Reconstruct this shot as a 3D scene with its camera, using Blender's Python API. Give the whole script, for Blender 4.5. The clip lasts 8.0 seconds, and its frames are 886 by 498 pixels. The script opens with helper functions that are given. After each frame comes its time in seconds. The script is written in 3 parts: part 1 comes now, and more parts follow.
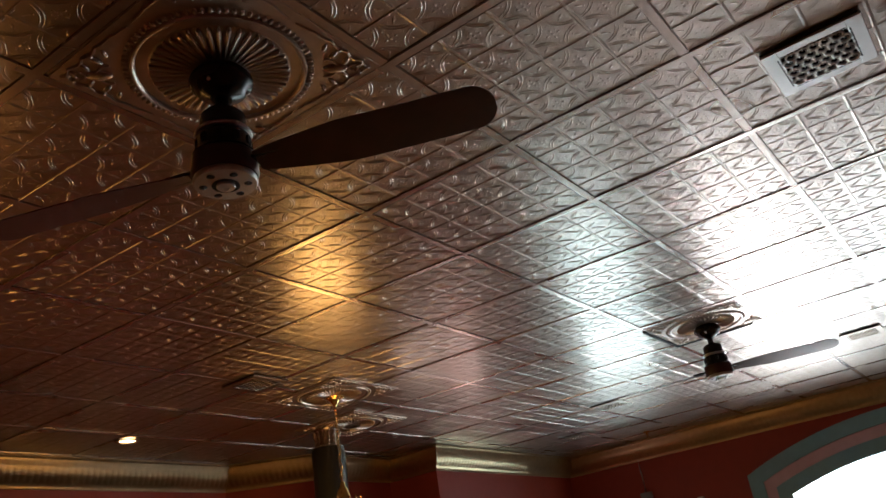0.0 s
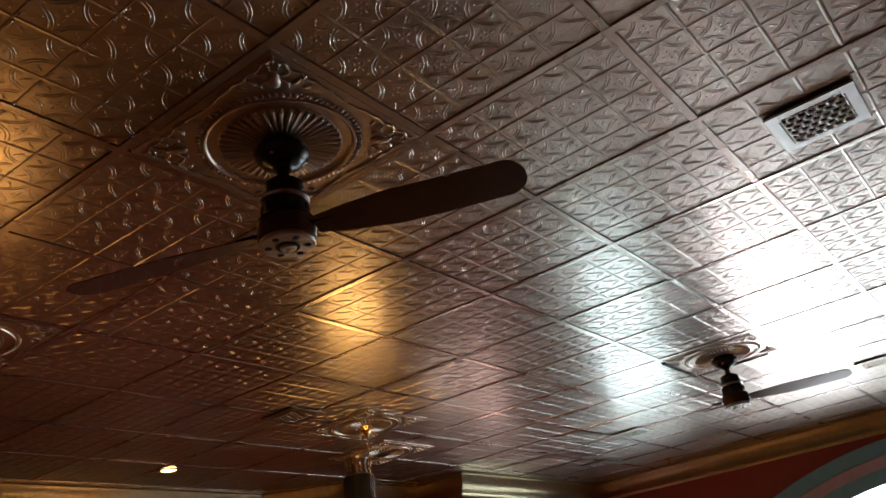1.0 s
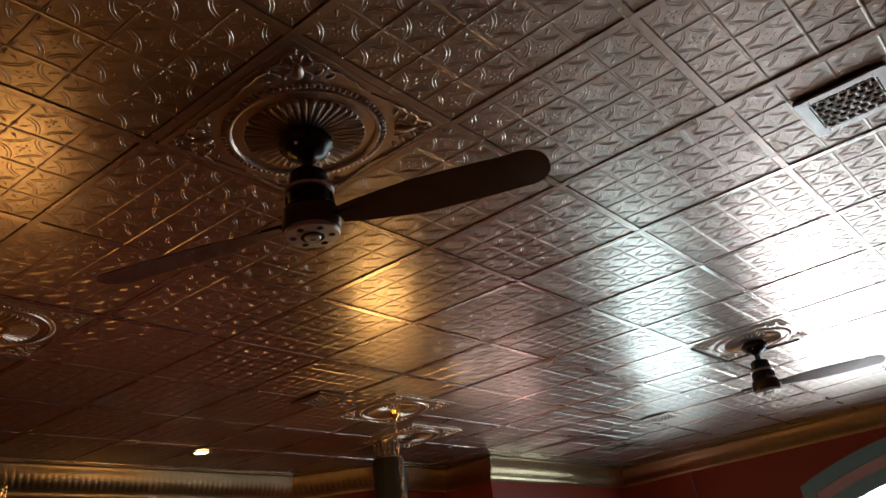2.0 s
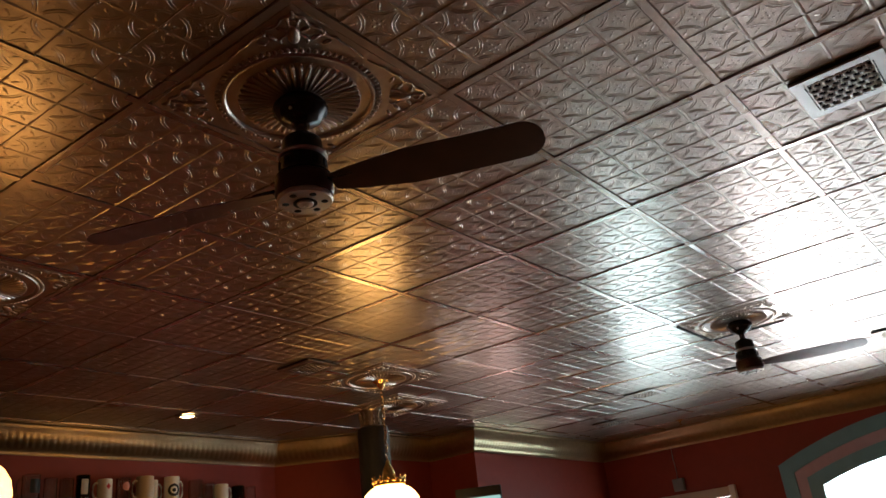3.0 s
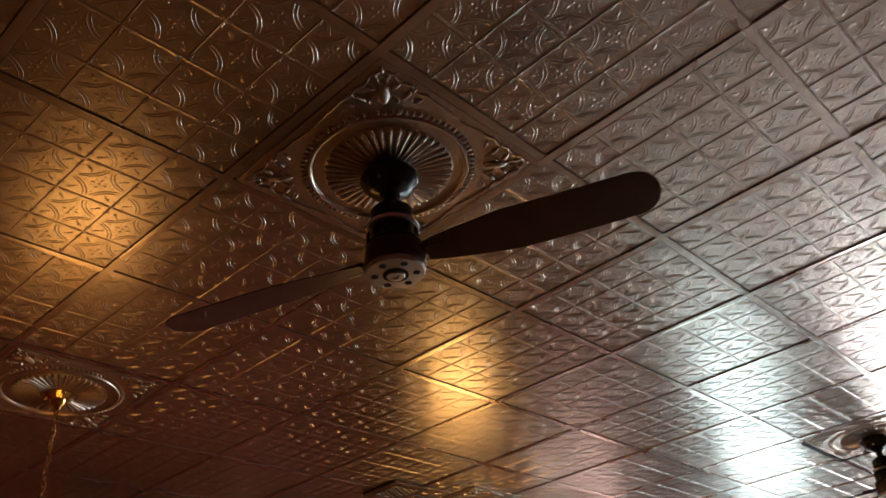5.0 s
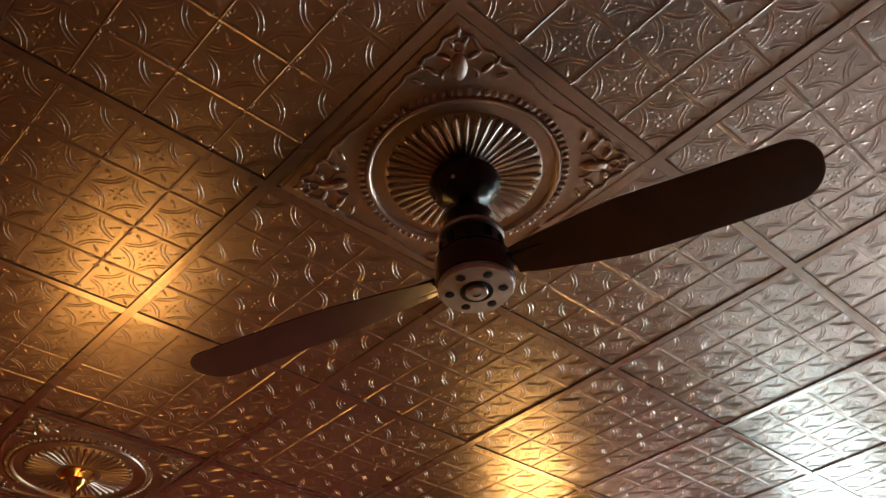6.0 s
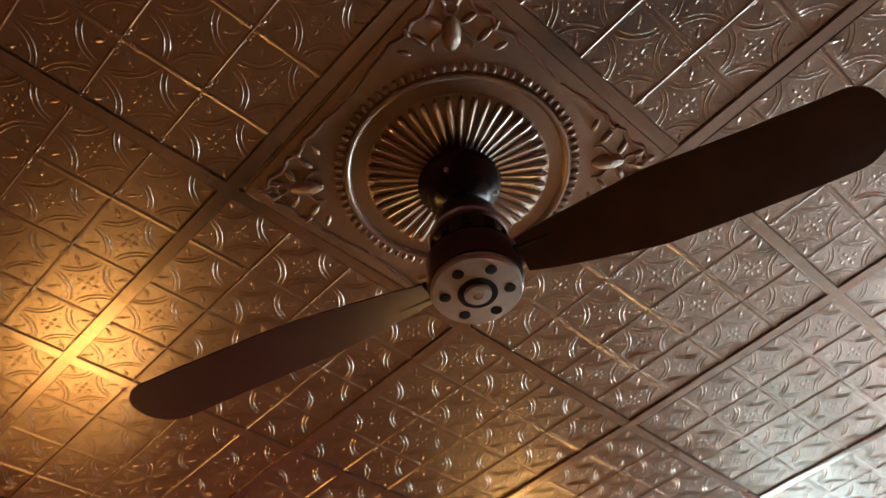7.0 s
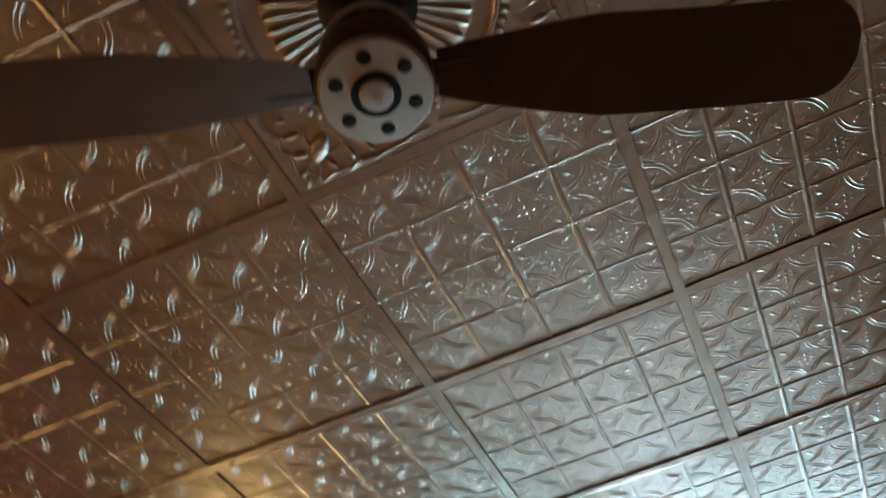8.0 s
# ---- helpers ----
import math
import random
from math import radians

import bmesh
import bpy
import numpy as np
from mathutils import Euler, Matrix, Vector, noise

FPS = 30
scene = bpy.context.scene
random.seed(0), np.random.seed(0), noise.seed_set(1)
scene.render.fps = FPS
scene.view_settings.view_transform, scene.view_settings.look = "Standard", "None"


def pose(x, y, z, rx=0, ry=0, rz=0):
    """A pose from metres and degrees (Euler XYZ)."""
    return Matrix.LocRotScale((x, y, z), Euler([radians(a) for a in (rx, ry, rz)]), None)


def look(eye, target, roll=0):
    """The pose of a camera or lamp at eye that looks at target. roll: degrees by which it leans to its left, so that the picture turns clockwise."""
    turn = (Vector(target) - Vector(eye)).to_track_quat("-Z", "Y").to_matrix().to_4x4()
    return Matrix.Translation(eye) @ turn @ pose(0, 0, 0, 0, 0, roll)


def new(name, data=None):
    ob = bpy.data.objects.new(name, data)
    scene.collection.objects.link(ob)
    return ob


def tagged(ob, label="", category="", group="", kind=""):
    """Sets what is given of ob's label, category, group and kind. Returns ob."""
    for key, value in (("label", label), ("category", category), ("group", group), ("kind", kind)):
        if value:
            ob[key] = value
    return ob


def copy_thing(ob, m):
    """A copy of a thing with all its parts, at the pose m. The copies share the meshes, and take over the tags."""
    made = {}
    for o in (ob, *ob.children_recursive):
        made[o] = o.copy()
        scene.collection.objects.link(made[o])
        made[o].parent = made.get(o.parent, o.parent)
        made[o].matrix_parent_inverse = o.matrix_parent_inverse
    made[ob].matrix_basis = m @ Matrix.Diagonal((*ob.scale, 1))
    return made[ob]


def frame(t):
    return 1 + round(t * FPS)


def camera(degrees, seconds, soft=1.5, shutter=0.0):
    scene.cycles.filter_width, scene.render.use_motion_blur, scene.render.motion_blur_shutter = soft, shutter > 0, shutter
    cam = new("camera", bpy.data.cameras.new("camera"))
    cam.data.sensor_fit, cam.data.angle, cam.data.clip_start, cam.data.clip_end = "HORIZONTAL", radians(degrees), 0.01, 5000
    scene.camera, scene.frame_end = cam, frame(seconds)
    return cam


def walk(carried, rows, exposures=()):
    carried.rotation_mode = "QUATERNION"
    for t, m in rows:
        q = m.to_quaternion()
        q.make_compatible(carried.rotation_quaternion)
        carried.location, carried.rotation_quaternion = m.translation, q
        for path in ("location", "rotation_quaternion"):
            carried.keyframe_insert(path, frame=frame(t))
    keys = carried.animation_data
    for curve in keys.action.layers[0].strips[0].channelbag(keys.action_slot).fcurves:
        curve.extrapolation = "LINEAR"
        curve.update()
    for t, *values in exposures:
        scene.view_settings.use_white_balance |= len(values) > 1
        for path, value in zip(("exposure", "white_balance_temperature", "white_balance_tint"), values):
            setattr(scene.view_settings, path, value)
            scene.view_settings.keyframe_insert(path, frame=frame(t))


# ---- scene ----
cam = camera(57.5, 8.0, shutter=0.3)
PATH = [
    (0, (-1.138, -1.317, 1.672), (0.399, -0.322, 2.477), -9.3),
    (0.4, (-1.261, -1.306, 1.679), (0.304, -0.371, 2.502), -11.1),
    (0.5, (-1.311, -1.356, 1.661), (0.248, -0.408, 2.48), -11.2),
    (1, (-1.379, -1.428, 1.648), (0.116, -0.42, 2.513), -9.4),
    (1.5, (-1.375, -1.452, 1.661), (0.076, -0.387, 2.533), -9.2),
    (3, (-1.382, -1.444, 1.652), (0.111, -0.361, 2.425), -7.1),
    (3.5, (-1.377, -1.448, 1.645), (0.117, -0.383, 2.442), -7.1),
    (4, (-1.361, -1.442, 1.66), (0.134, -0.398, 2.482), -8.5),
    (4.5, (-1.335, -1.402, 1.637), (0.131, -0.364, 2.516), -8.1),
    (5, (-1.211, -1.222, 1.602), (0.05, -0.121, 2.696), -6.1),
    (5.2, (-1.124, -1.053, 1.683), (0.136, 0.005, 2.821), -8.9),
    (6.3, (-0.868, -0.784, 1.679), (0.15, 0.283, 3.03), -3.1),
    (6.5, (-0.818, -0.713, 1.71), (0.191, 0.345, 3.074), -4.0),
    (7, (-0.702, -0.576, 1.72), (0.259, 0.299, 3.24), -7.2),
    (7.4, (-0.648, -0.356, 1.709), (0.315, 0.233, 3.36), -12.1),
    (7.5, (-0.638, -0.324, 1.679), (0.363, 0.215, 3.324), -13.0),
    (7.8, (-0.546, -0.217, 1.699), (0.602, 0.155, 3.294), -16.7),
    (8, (-0.455, -0.189, 1.712), (0.745, 0.172, 3.271), -10.1),
]
walk(cam, [(t, look(eye, target, roll)) for t, eye, target, roll in PATH],
     [(0, 0.82, 6150, 8), (4.5, 0.85, 6150, 8), (5.2, 1.12, 6250, 8), (6.4, 1.78, 6300, 8), (7.0, 1.9, 6050, 4), (7.5, 2.05, 5200, -9), (8.0, 1.95, 4700, -18)])

H = 3.0            # ceiling height
P = 0.6096         # panel pitch, two feet
C = P / 4          # pattern cell, six inches

# ---- world, sun, light through the openings ----
world = bpy.data.worlds.new("sky")
scene.world = world
world.use_nodes = True
wn = world.node_tree
sky = wn.nodes.new("ShaderNodeTexSky")
sky.sky_type = 'NISHITA'
sky.sun_disc = False
sky.sun_elevation = radians(38)
sky.sun_rotation = radians(200)
wn.links.new(sky.outputs[0], wn.nodes["Background"].inputs[0])
wn.nodes["Background"].inputs[1].default_value = 0.12
world.cycles.sampling_method = 'NONE'   # the room is closed but for the glazed openings
WINDOW_LIGHT, DOOR_LIGHT, GLOBE_LIGHT, SCREEN_LIGHT = 11.0, 4.0, 6.6, 1.5


# ---- materials ----
def mat(name, colour, rough=0.5, metal=0.0, vary=0.12, grain=40.0, bump=0.0, bump_scale=200.0, emit=None, power=0.0,
        piece=0.0, coat=0.0, second=None, wear=3.0, wave=0.0):
    m = bpy.data.materials.new(name)
    m.use_nodes = True
    n, l = m.node_tree.nodes, m.node_tree.links
    b = n["Principled BSDF"]
    b.inputs["Roughness"].default_value, b.inputs["Metallic"].default_value = rough, metal
    b.inputs["Coat Weight"].default_value = coat
    b.inputs["Coat Roughness"].default_value = 0.17 if metal else 0.05
    co = n.new("ShaderNodeTexCoord").outputs["Object"]
    fine, broad = n.new("ShaderNodeTexNoise"), n.new("ShaderNodeTexNoise")
    fine.inputs["Scale"].default_value, broad.inputs["Scale"].default_value = grain, wear
    fine.inputs["Detail"].default_value = 6.0
    for t in (fine, broad):
        l.new(co, t.inputs["Vector"])
    add = n.new("ShaderNodeMath")
    add.operation = 'ADD'
    l.new(fine.outputs["Fac"], add.inputs[0])
    l.new(broad.outputs["Fac"], add.inputs[1])
    ramp = n.new("ShaderNodeMapRange")
    ramp.inputs["From Min"].default_value, ramp.inputs["From Max"].default_value = 0.6, 1.4
    l.new(add.outputs[0], ramp.inputs["Value"])
    mix = n.new("ShaderNodeMix")
    mix.data_type = 'RGBA'
    dark = tuple(c * (1 - vary) for c in colour)
    light = tuple(min(1, c * (1 + vary)) for c in colour)
    mix.inputs["A"].default_value = (*(second or dark), 1)
    mix.inputs["B"].default_value = (*light, 1)
    l.new(ramp.outputs[0], mix.inputs["Factor"])
    out = mix.outputs["Result"]
    if piece:
        info = n.new("ShaderNodeObjectInfo")
        hsv = n.new("ShaderNodeHueSaturation")
        mr = n.new("ShaderNodeMapRange")
        mr.inputs["To Min"].default_value, mr.inputs["To Max"].default_value = 1 - piece, 1 + piece
        l.new(info.outputs["Random"], mr.inputs["Value"])
        l.new(mr.outputs[0], hsv.inputs["Value"])
        l.new(out, hsv.inputs["Color"])
        out = hsv.outputs["Color"]
    l.new(out, b.inputs["Base Color"])
    rr = n.new("ShaderNodeMapRange")
    rr.inputs["To Min"].default_value, rr.inputs["To Max"].default_value = max(0.02, rough * 0.8), min(1, rough * 1.2)
    l.new(broad.outputs["Fac"], rr.inputs["Value"])
    l.new(rr.outputs[0], b.inputs["Roughness"])
    if bump:
        bt, bn = n.new("ShaderNodeTexNoise"), n.new("ShaderNodeBump")
        bt.inputs["Scale"].default_value = bump_scale
        bt.inputs["Detail"].default_value = 3.0
        l.new(co, bt.inputs["Vector"])
        bn.inputs["Strength"].default_value, bn.inputs["Distance"].default_value = 1.0, bump
        l.new(bt.outputs["Fac"], bn.inputs["Height"])
        l.new(bn.outputs[0], b.inputs["Normal"])
        if wave:
            wt, wb = n.new("ShaderNodeTexNoise"), n.new("ShaderNodeBump")
            wt.inputs["Scale"].default_value = 7.0
            l.new(co, wt.inputs["Vector"])
            wb.inputs["Strength"].default_value, wb.inputs["Distance"].default_value = 1.0, wave
            l.new(wt.outputs["Fac"], wb.inputs["Height"])
            l.new(wb.outputs[0], bn.inputs["Normal"])
    if emit:
        b.inputs["Emission Color"].default_value = (*emit, 1)
        b.inputs["Emission Strength"].default_value = power
    return m


def glass_mat(name, colour=(1, 1, 1), rough=0.02):
    """Solid clear glass for vessels."""
    m = bpy.data.materials.new(name)
    m.use_nodes = True
    b = m.node_tree.nodes["Principled BSDF"]
    b.inputs["Base Color"].default_value = (*colour, 1)
    b.inputs["Transmission Weight"].default_value = 1.0
    b.inputs["Roughness"].default_value = rough
    b.inputs["IOR"].default_value = 1.45
    return m


def sheet_glass(name):
    """A thin window pane: clear, with a mirror gloss that grows at a slant."""
    m = bpy.data.materials.new(name)
    m.use_nodes = True
    n, l = m.node_tree.nodes, m.node_tree.links
    clear, gloss, mix, fr = n.new("ShaderNodeBsdfTransparent"), n.new("ShaderNodeBsdfGlossy"), n.new("ShaderNodeMixShader"), n.new("ShaderNodeFresnel")
    clear.inputs["Color"].default_value = (0.95, 0.97, 0.96, 1)
    gloss.inputs["Roughness"].default_value = 0.01
    fr.inputs["IOR"].default_value = 1.45
    l.new(fr.outputs[0], mix.inputs[0])
    l.new(clear.outputs[0], mix.inputs[1])
    l.new(gloss.outputs[0], mix.inputs[2])
    l.new(mix.outputs[0], n["Material Output"].inputs["Surface"])
    return m


M = {
    "tin": mat("pressed_tin", (0.49, 0.415, 0.355), 0.30, 0.94, 0.12, 30, 0.0006, 95, wear=1.3, wave=0.002, coat=0.35),
    "seam": mat("tin_seam", (0.49, 0.41, 0.355), 0.27, 0.94, 0.12, 30, 0.0003, 60, wear=1.6, coat=0.35),
    "gap": mat("open_joint", (0.012, 0.010, 0.009), 0.8),
    "medallion": mat("bronzed_tin", (0.50, 0.41, 0.34), 0.34, 0.92, 0.12, 45, 0.0003, 120, coat=0.3),
    "cornice": mat("gilt_tin", (0.40, 0.30, 0.17), 0.34, 0.9, 0.18, 25, 0.0006, 110),
    "red": mat("red_paint", (0.30, 0.042, 0.024), 0.55, 0.0, 0.10, 14, 0.0006, 160),
    "floor": mat("floor_wood", (0.32, 0.165, 0.065), 0.45, 0.0, 0.30, 6, 0.001, 40),
    "black": mat("black_enamel", (0.010, 0.011, 0.012), 0.26, 0.0, 0.3, 30, 0.0, 80),
    "blade": mat("dark_walnut", (0.060, 0.024, 0.016), 0.33, 0.0, 0.35, 18, 0.0003, 60, coat=0.3),
    "steel": mat("brushed_steel", (0.62, 0.61, 0.59), 0.32, 1.0, 0.08, 80, 0.0002, 300),
    "disc": mat("pale_metal", (0.60, 0.57, 0.53), 0.42, 0.6, 0.10, 60, 0.0002, 300),
    "brass": mat("brass", (0.83, 0.57, 0.20), 0.20, 1.0, 0.14, 40),
    "white": mat("white_enamel", (0.84, 0.83, 0.81), 0.34, 0.0, 0.05, 20, coat=0.5),
    "register": mat("satin_white_metal", (0.74, 0.74, 0.72), 0.38, 0.55, 0.05, 20, coat=0.3),
    "hole": mat("dark_void", (0.006, 0.006, 0.006), 0.9),
    "brownvent": mat("bronze_vent", (0.36, 0.29, 0.24), 0.32, 1.0, 0.12, 30),
    "teal": mat("teal_paint", (0.20, 0.44, 0.54), 0.45, 0.0, 0.08, 14, 0.0004, 120),
    "mauve": mat("mauve_paint", (0.62, 0.47, 0.55), 0.5, 0.0, 0.08, 14, 0.0004, 120),
    "globe": mat("opal_glass", (0.85, 0.80, 0.70), 0.25, 0.0, 0.02, 10, emit=(1.0, 0.53, 0.15), power=GLOBE_LIGHT),
    "globe_weak": mat("opal_glass_weak_bulb", (0.85, 0.80, 0.70), 0.25, 0.0, 0.02, 10, emit=(1.0, 0.47, 0.11), power=GLOBE_LIGHT * 0.43),
    "bulb": mat("lit_bulb", (0.9, 0.8, 0.6), 0.3, 0.0, 0.02, 10, emit=(1.0, 0.66, 0.28), power=9.0),
    "offbulb": mat("unlit_bulb", (0.80, 0.72, 0.58), 0.2, 0.0, 0.04, 10),
    "day": mat("daylight", (0.8, 0.85, 0.9), 1.0, 0.0, 0.02, 2, emit=(0.92, 0.97, 1.0), power=WINDOW_LIGHT),
    # weaker copy of the daylight glow, for the rest of the window
    "daydim": mat("dimmed_daylight", (0.8, 0.85, 0.9), 1.0, 0.0, 0.02, 2, emit=(0.86, 0.95, 1.0), power=WINDOW_LIGHT * 0.30),
    "daydoor": mat("cool_daylight", (0.8, 0.85, 0.9), 1.0, 0.0, 0.02, 2, emit=(0.72, 0.95, 1.0), power=DOOR_LIGHT),
    "glass": sheet_glass("window_glass"),
    "mugglass": glass_mat("mug_glass", (0.92, 0.95, 0.95), 0.03),
    "bottle": glass_mat("green_glass", (0.05, 0.16, 0.08), 0.05),
    "china": mat("white_china", (0.82, 0.77, 0.67), 0.22, 0.0, 0.05, 20, coat=0.5),
    "beige": mat("beige_stoneware", (0.52, 0.40, 0.27), 0.35, 0.0, 0.12, 25, coat=0.3),
    "redmark": mat("red_print", (0.60, 0.03, 0.03), 0.4),
    "blackmark": mat("black_print", (0.02, 0.02, 0.02), 0.4),
    "pinkmark": mat("pink_label", (0.62, 0.25, 0.22), 0.5),
    "pale": mat("pale_label", (0.60, 0.60, 0.55), 0.5),
    "shelf": mat("shelf_wood", (0.05, 0.028, 0.018), 0.4, 0.0, 0.3, 12),
    "plastic": mat("black_plastic", (0.015, 0.015, 0.016), 0.35, 0.0, 0.2, 40),
    "screen": mat("lit_screen", (0.02, 0.02, 0.02), 0.2, 0.0, 0.02, 4, emit=(1.0, 0.74, 0.66), power=SCREEN_LIGHT),
    # glow of the added panel that tints the ceiling reflection
    "rosyglow": mat("rosy_glow_face", (0.5, 0.35, 0.33), 0.4, 0.0, 0.02, 4, emit=(1.0, 0.62, 0.55), power=1.5),
    "screentop": mat("lit_screen_band", (0.02, 0.02, 0.02), 0.2, 0.0, 0.02, 4, emit=(0.35, 0.55, 0.50), power=0.6),
    "grey": mat("grey_plastic", (0.22, 0.25, 0.27), 0.5, 0.0, 0.06, 30),
    "cord": mat("pale_cord", (0.45, 0.42, 0.42), 0.5, 0.0, 0.06, 30),
    "beigepaint": mat("cream_paint", (0.62, 0.54, 0.45), 0.45, 0.0, 0.06, 15),
}


# ---- mesh helpers ----
def link(ob, parent):
    ob.parent = parent
    return ob


def part(name, bm, material, parent=None, label="", smooth=False):
    me = bpy.data.meshes.new(name)
    bmesh.ops.recalc_face_normals(bm, faces=bm.faces[:])
    bm.to_mesh(me)
    bm.free()
    me.materials.append(M[material])
    if smooth:
        me.shade_smooth()
        me.set_sharp_from_angle(angle=radians(38))
    ob = new(name, me)
    ob.parent = parent
    return tagged(ob, label)


def thing(name, at, label, category, group="", turn=0):
    ob = new(name)
    ob.empty_display_size = 0.05
    ob.matrix_world = pose(*at, 0, 0, turn)
    return tagged(ob, label, category, group)


def box(bm, lo, hi, bevel=0.0):
    r = bmesh.ops.create_cube(bm, size=1, matrix=Matrix.LocRotScale(
        [(a + b) / 2 for a, b in zip(lo, hi)], None, [b - a for a, b in zip(lo, hi)]))
    if bevel:
        es = {e for v in r["verts"] for e in v.link_edges}
        bmesh.ops.bevel(bm, geom=list(es), offset=bevel, segments=2, affect='EDGES', profile=0.6)
    return bm


def lathe(bm, rows, n=40, close=True):
    """A turned form round z from rows of (radius, z)."""
    rings = []
    for r, z in rows:
        if r < 1e-6:
            rings.append([bm.verts.new((0, 0, z))])
        else:
            rings.append([bm.verts.new((r * math.cos(2 * math.pi * k / n), r * math.sin(2 * math.pi * k / n), z)) for k in range(n)])
    for a, b in zip(rings, rings[1:]):
        for k in range(n):
            f = [a[k % len(a)], a[(k + 1) % len(a)], b[(k + 1) % len(b)], b[k % len(b)]]
            u = list(dict.fromkeys(f))
            if len(u) > 2:
                bm.faces.new(u)
    if close:
        for ring in (rings[0], rings[-1]):
            if len(ring) > 2:
                bm.faces.new(ring)
    return bm


def tube(bm, pts, r, n=8, closed=False):
    """A round tube along points."""
    pts = [Vector(p) for p in pts]
    rings = []
    for i, p in enumerate(pts):
        a = pts[i - 1] if (i or closed) else p
        b = pts[(i + 1) % len(pts)] if (i < len(pts) - 1 or closed) else p
        q = (b - a).normalized().to_track_quat('Z', 'Y')
        rr = r[i] if isinstance(r, (list, tuple)) else r
        rings.append([bm.verts.new(p + q @ Vector((rr * math.cos(2 * math.pi * k / n), rr * math.sin(2 * math.pi * k / n), 0))) for k in range(n)])
    m = len(rings)
    for i in range(m if closed else m - 1):
        a, b = rings[i], rings[(i + 1) % m]
        for k in range(n):
            bm.faces.new((a[k], a[(k + 1) % n], b[(k + 1) % n], b[k]))
    if not closed:
        bm.faces.new(rings[0]), bm.faces.new(rings[-1])
    return bm


def prism(bm, outline, z0, z1):
    """An upright prism over an outline in x and y."""
    lo = [bm.verts.new((x, y, z0)) for x, y in outline]
    hi = [bm.verts.new((x, y, z1)) for x, y in outline]
    bm.faces.new(lo), bm.faces.new(hi)
    for i in range(len(lo)):
        j = (i + 1) % len(lo)
        bm.faces.new((lo[i], lo[j], hi[j], hi[i]))
    return bm


def structure(name, bm, material, label, parent=None, smooth=False):
    return tagged(part(name, bm, material, parent, label, smooth), kind="structure")


# ---- plan ----
X0, X1 = -4.2, 7.40              # back wall and window wall
Y0, Y1 = -4.6, 4.11              # wall behind, mug shelf wall
DG0, DG1 = (3.40, 4.11), (3.885, 3.55)   # corner cut off at an angle
RX, RY = 4.85, 3.01              # outer corner of the wall with the screen
PROJ, DROP = 0.13, 0.20          # cornice

# floor
structure("floor", box(bmesh.new(), (X0 - 0.2, Y0 - 0.2, -0.1), (X1 + 0.2, Y1 + 0.2, 0)), "floor", "dark worn wooden floor boards of the bar room")

# walls
T = 0.2
structure("wall_back", box(bmesh.new(), (X0 - T, Y0 - T, 0), (X0, Y1 + T, H)), "red", "plain dark red painted wall")
structure("wall_side", box(bmesh.new(), (X0, Y0 - T, 0), (X1 + T, Y0, H)), "red", "plain dark red painted wall")
structure("wall_mugs", box(bmesh.new(), (X0, Y1, 0), (DG0[0], Y1 + T, H)), "red", "dark red painted wall with a mug shelf")
structure("wall_angle", prism(bmesh.new(), [DG0, DG1, (DG1[0] + 0.16, DG1[1] + 0.14), (DG0[0] + 0.16, DG0[1] + 0.14)], 0, H), "red",
          "dark red wall set at an angle across the corner")
structure("wall_recess", box(bmesh.new(), (DG1[0], DG1[1], 0), (RX, DG1[1] + T, H)), "red", "dark red wall of the shaded recess")
structure("wall_pier", box(bmesh.new(), (RX, RY, 0), (X1 + T, DG1[1] + T, H)), "red", "red painted wall that steps forward")

# window wall: door opening and arched window opening
WC, WHALF, WSILL, WSPRING, WAPEX = -0.52, 1.25, 0.85, 2.19, 2.42
ARCH_R = (WHALF ** 2 + (WAPEX - WSPRING) ** 2) / (2 * (WAPEX - WSPRING))
DY0, DY1, DZ = 1.62, 2.58, 2.22


def arch_z(y, grow=0.0):
    d = min(abs(y - WC), WHALF + grow)
    r = ARCH_R + grow
    return WAPEX - ARCH_R + math.sqrt(max(0, r * r - d * d))


bm = bmesh.new()
box(bm, (X1, Y0, 0), (X1 + T, WC - WHALF, H))
box(bm, (X1, WC + WHALF, 0), (X1 + T, DY0, H))
box(bm, (X1, DY0, DZ), (X1 + T, DY1, H))
box(bm, (X1, DY1, 0), (X1 + T, RY, H))
box(bm, (X1, WC - WHALF, 0), (X1 + T, WC + WHALF, WSILL))
NA = 28
for k in range(NA):
    ya, yb = WC - WHALF + 2 * WHALF * k / NA, WC - WHALF + 2 * WHALF * (k + 1) / NA
    za, zb = arch_z(ya), arch_z(yb)
    v = [bm.verts.new(c) for c in ((X1, ya, za), (X1, yb, zb), (X1, yb, H), (X1, ya, H),
                                   (X1 + T, ya, za), (X1 + T, yb, zb), (X1 + T, yb, H), (X1 + T, ya, H))]
    for f in ((0, 1, 2, 3), (4, 5, 6, 7), (0, 1, 5, 4), (2, 3, 7, 6)):
        bm.faces.new([v[i] for i in f])
structure("wall_window", bm, "red", "red painted wall with an arched window and a glazed door")


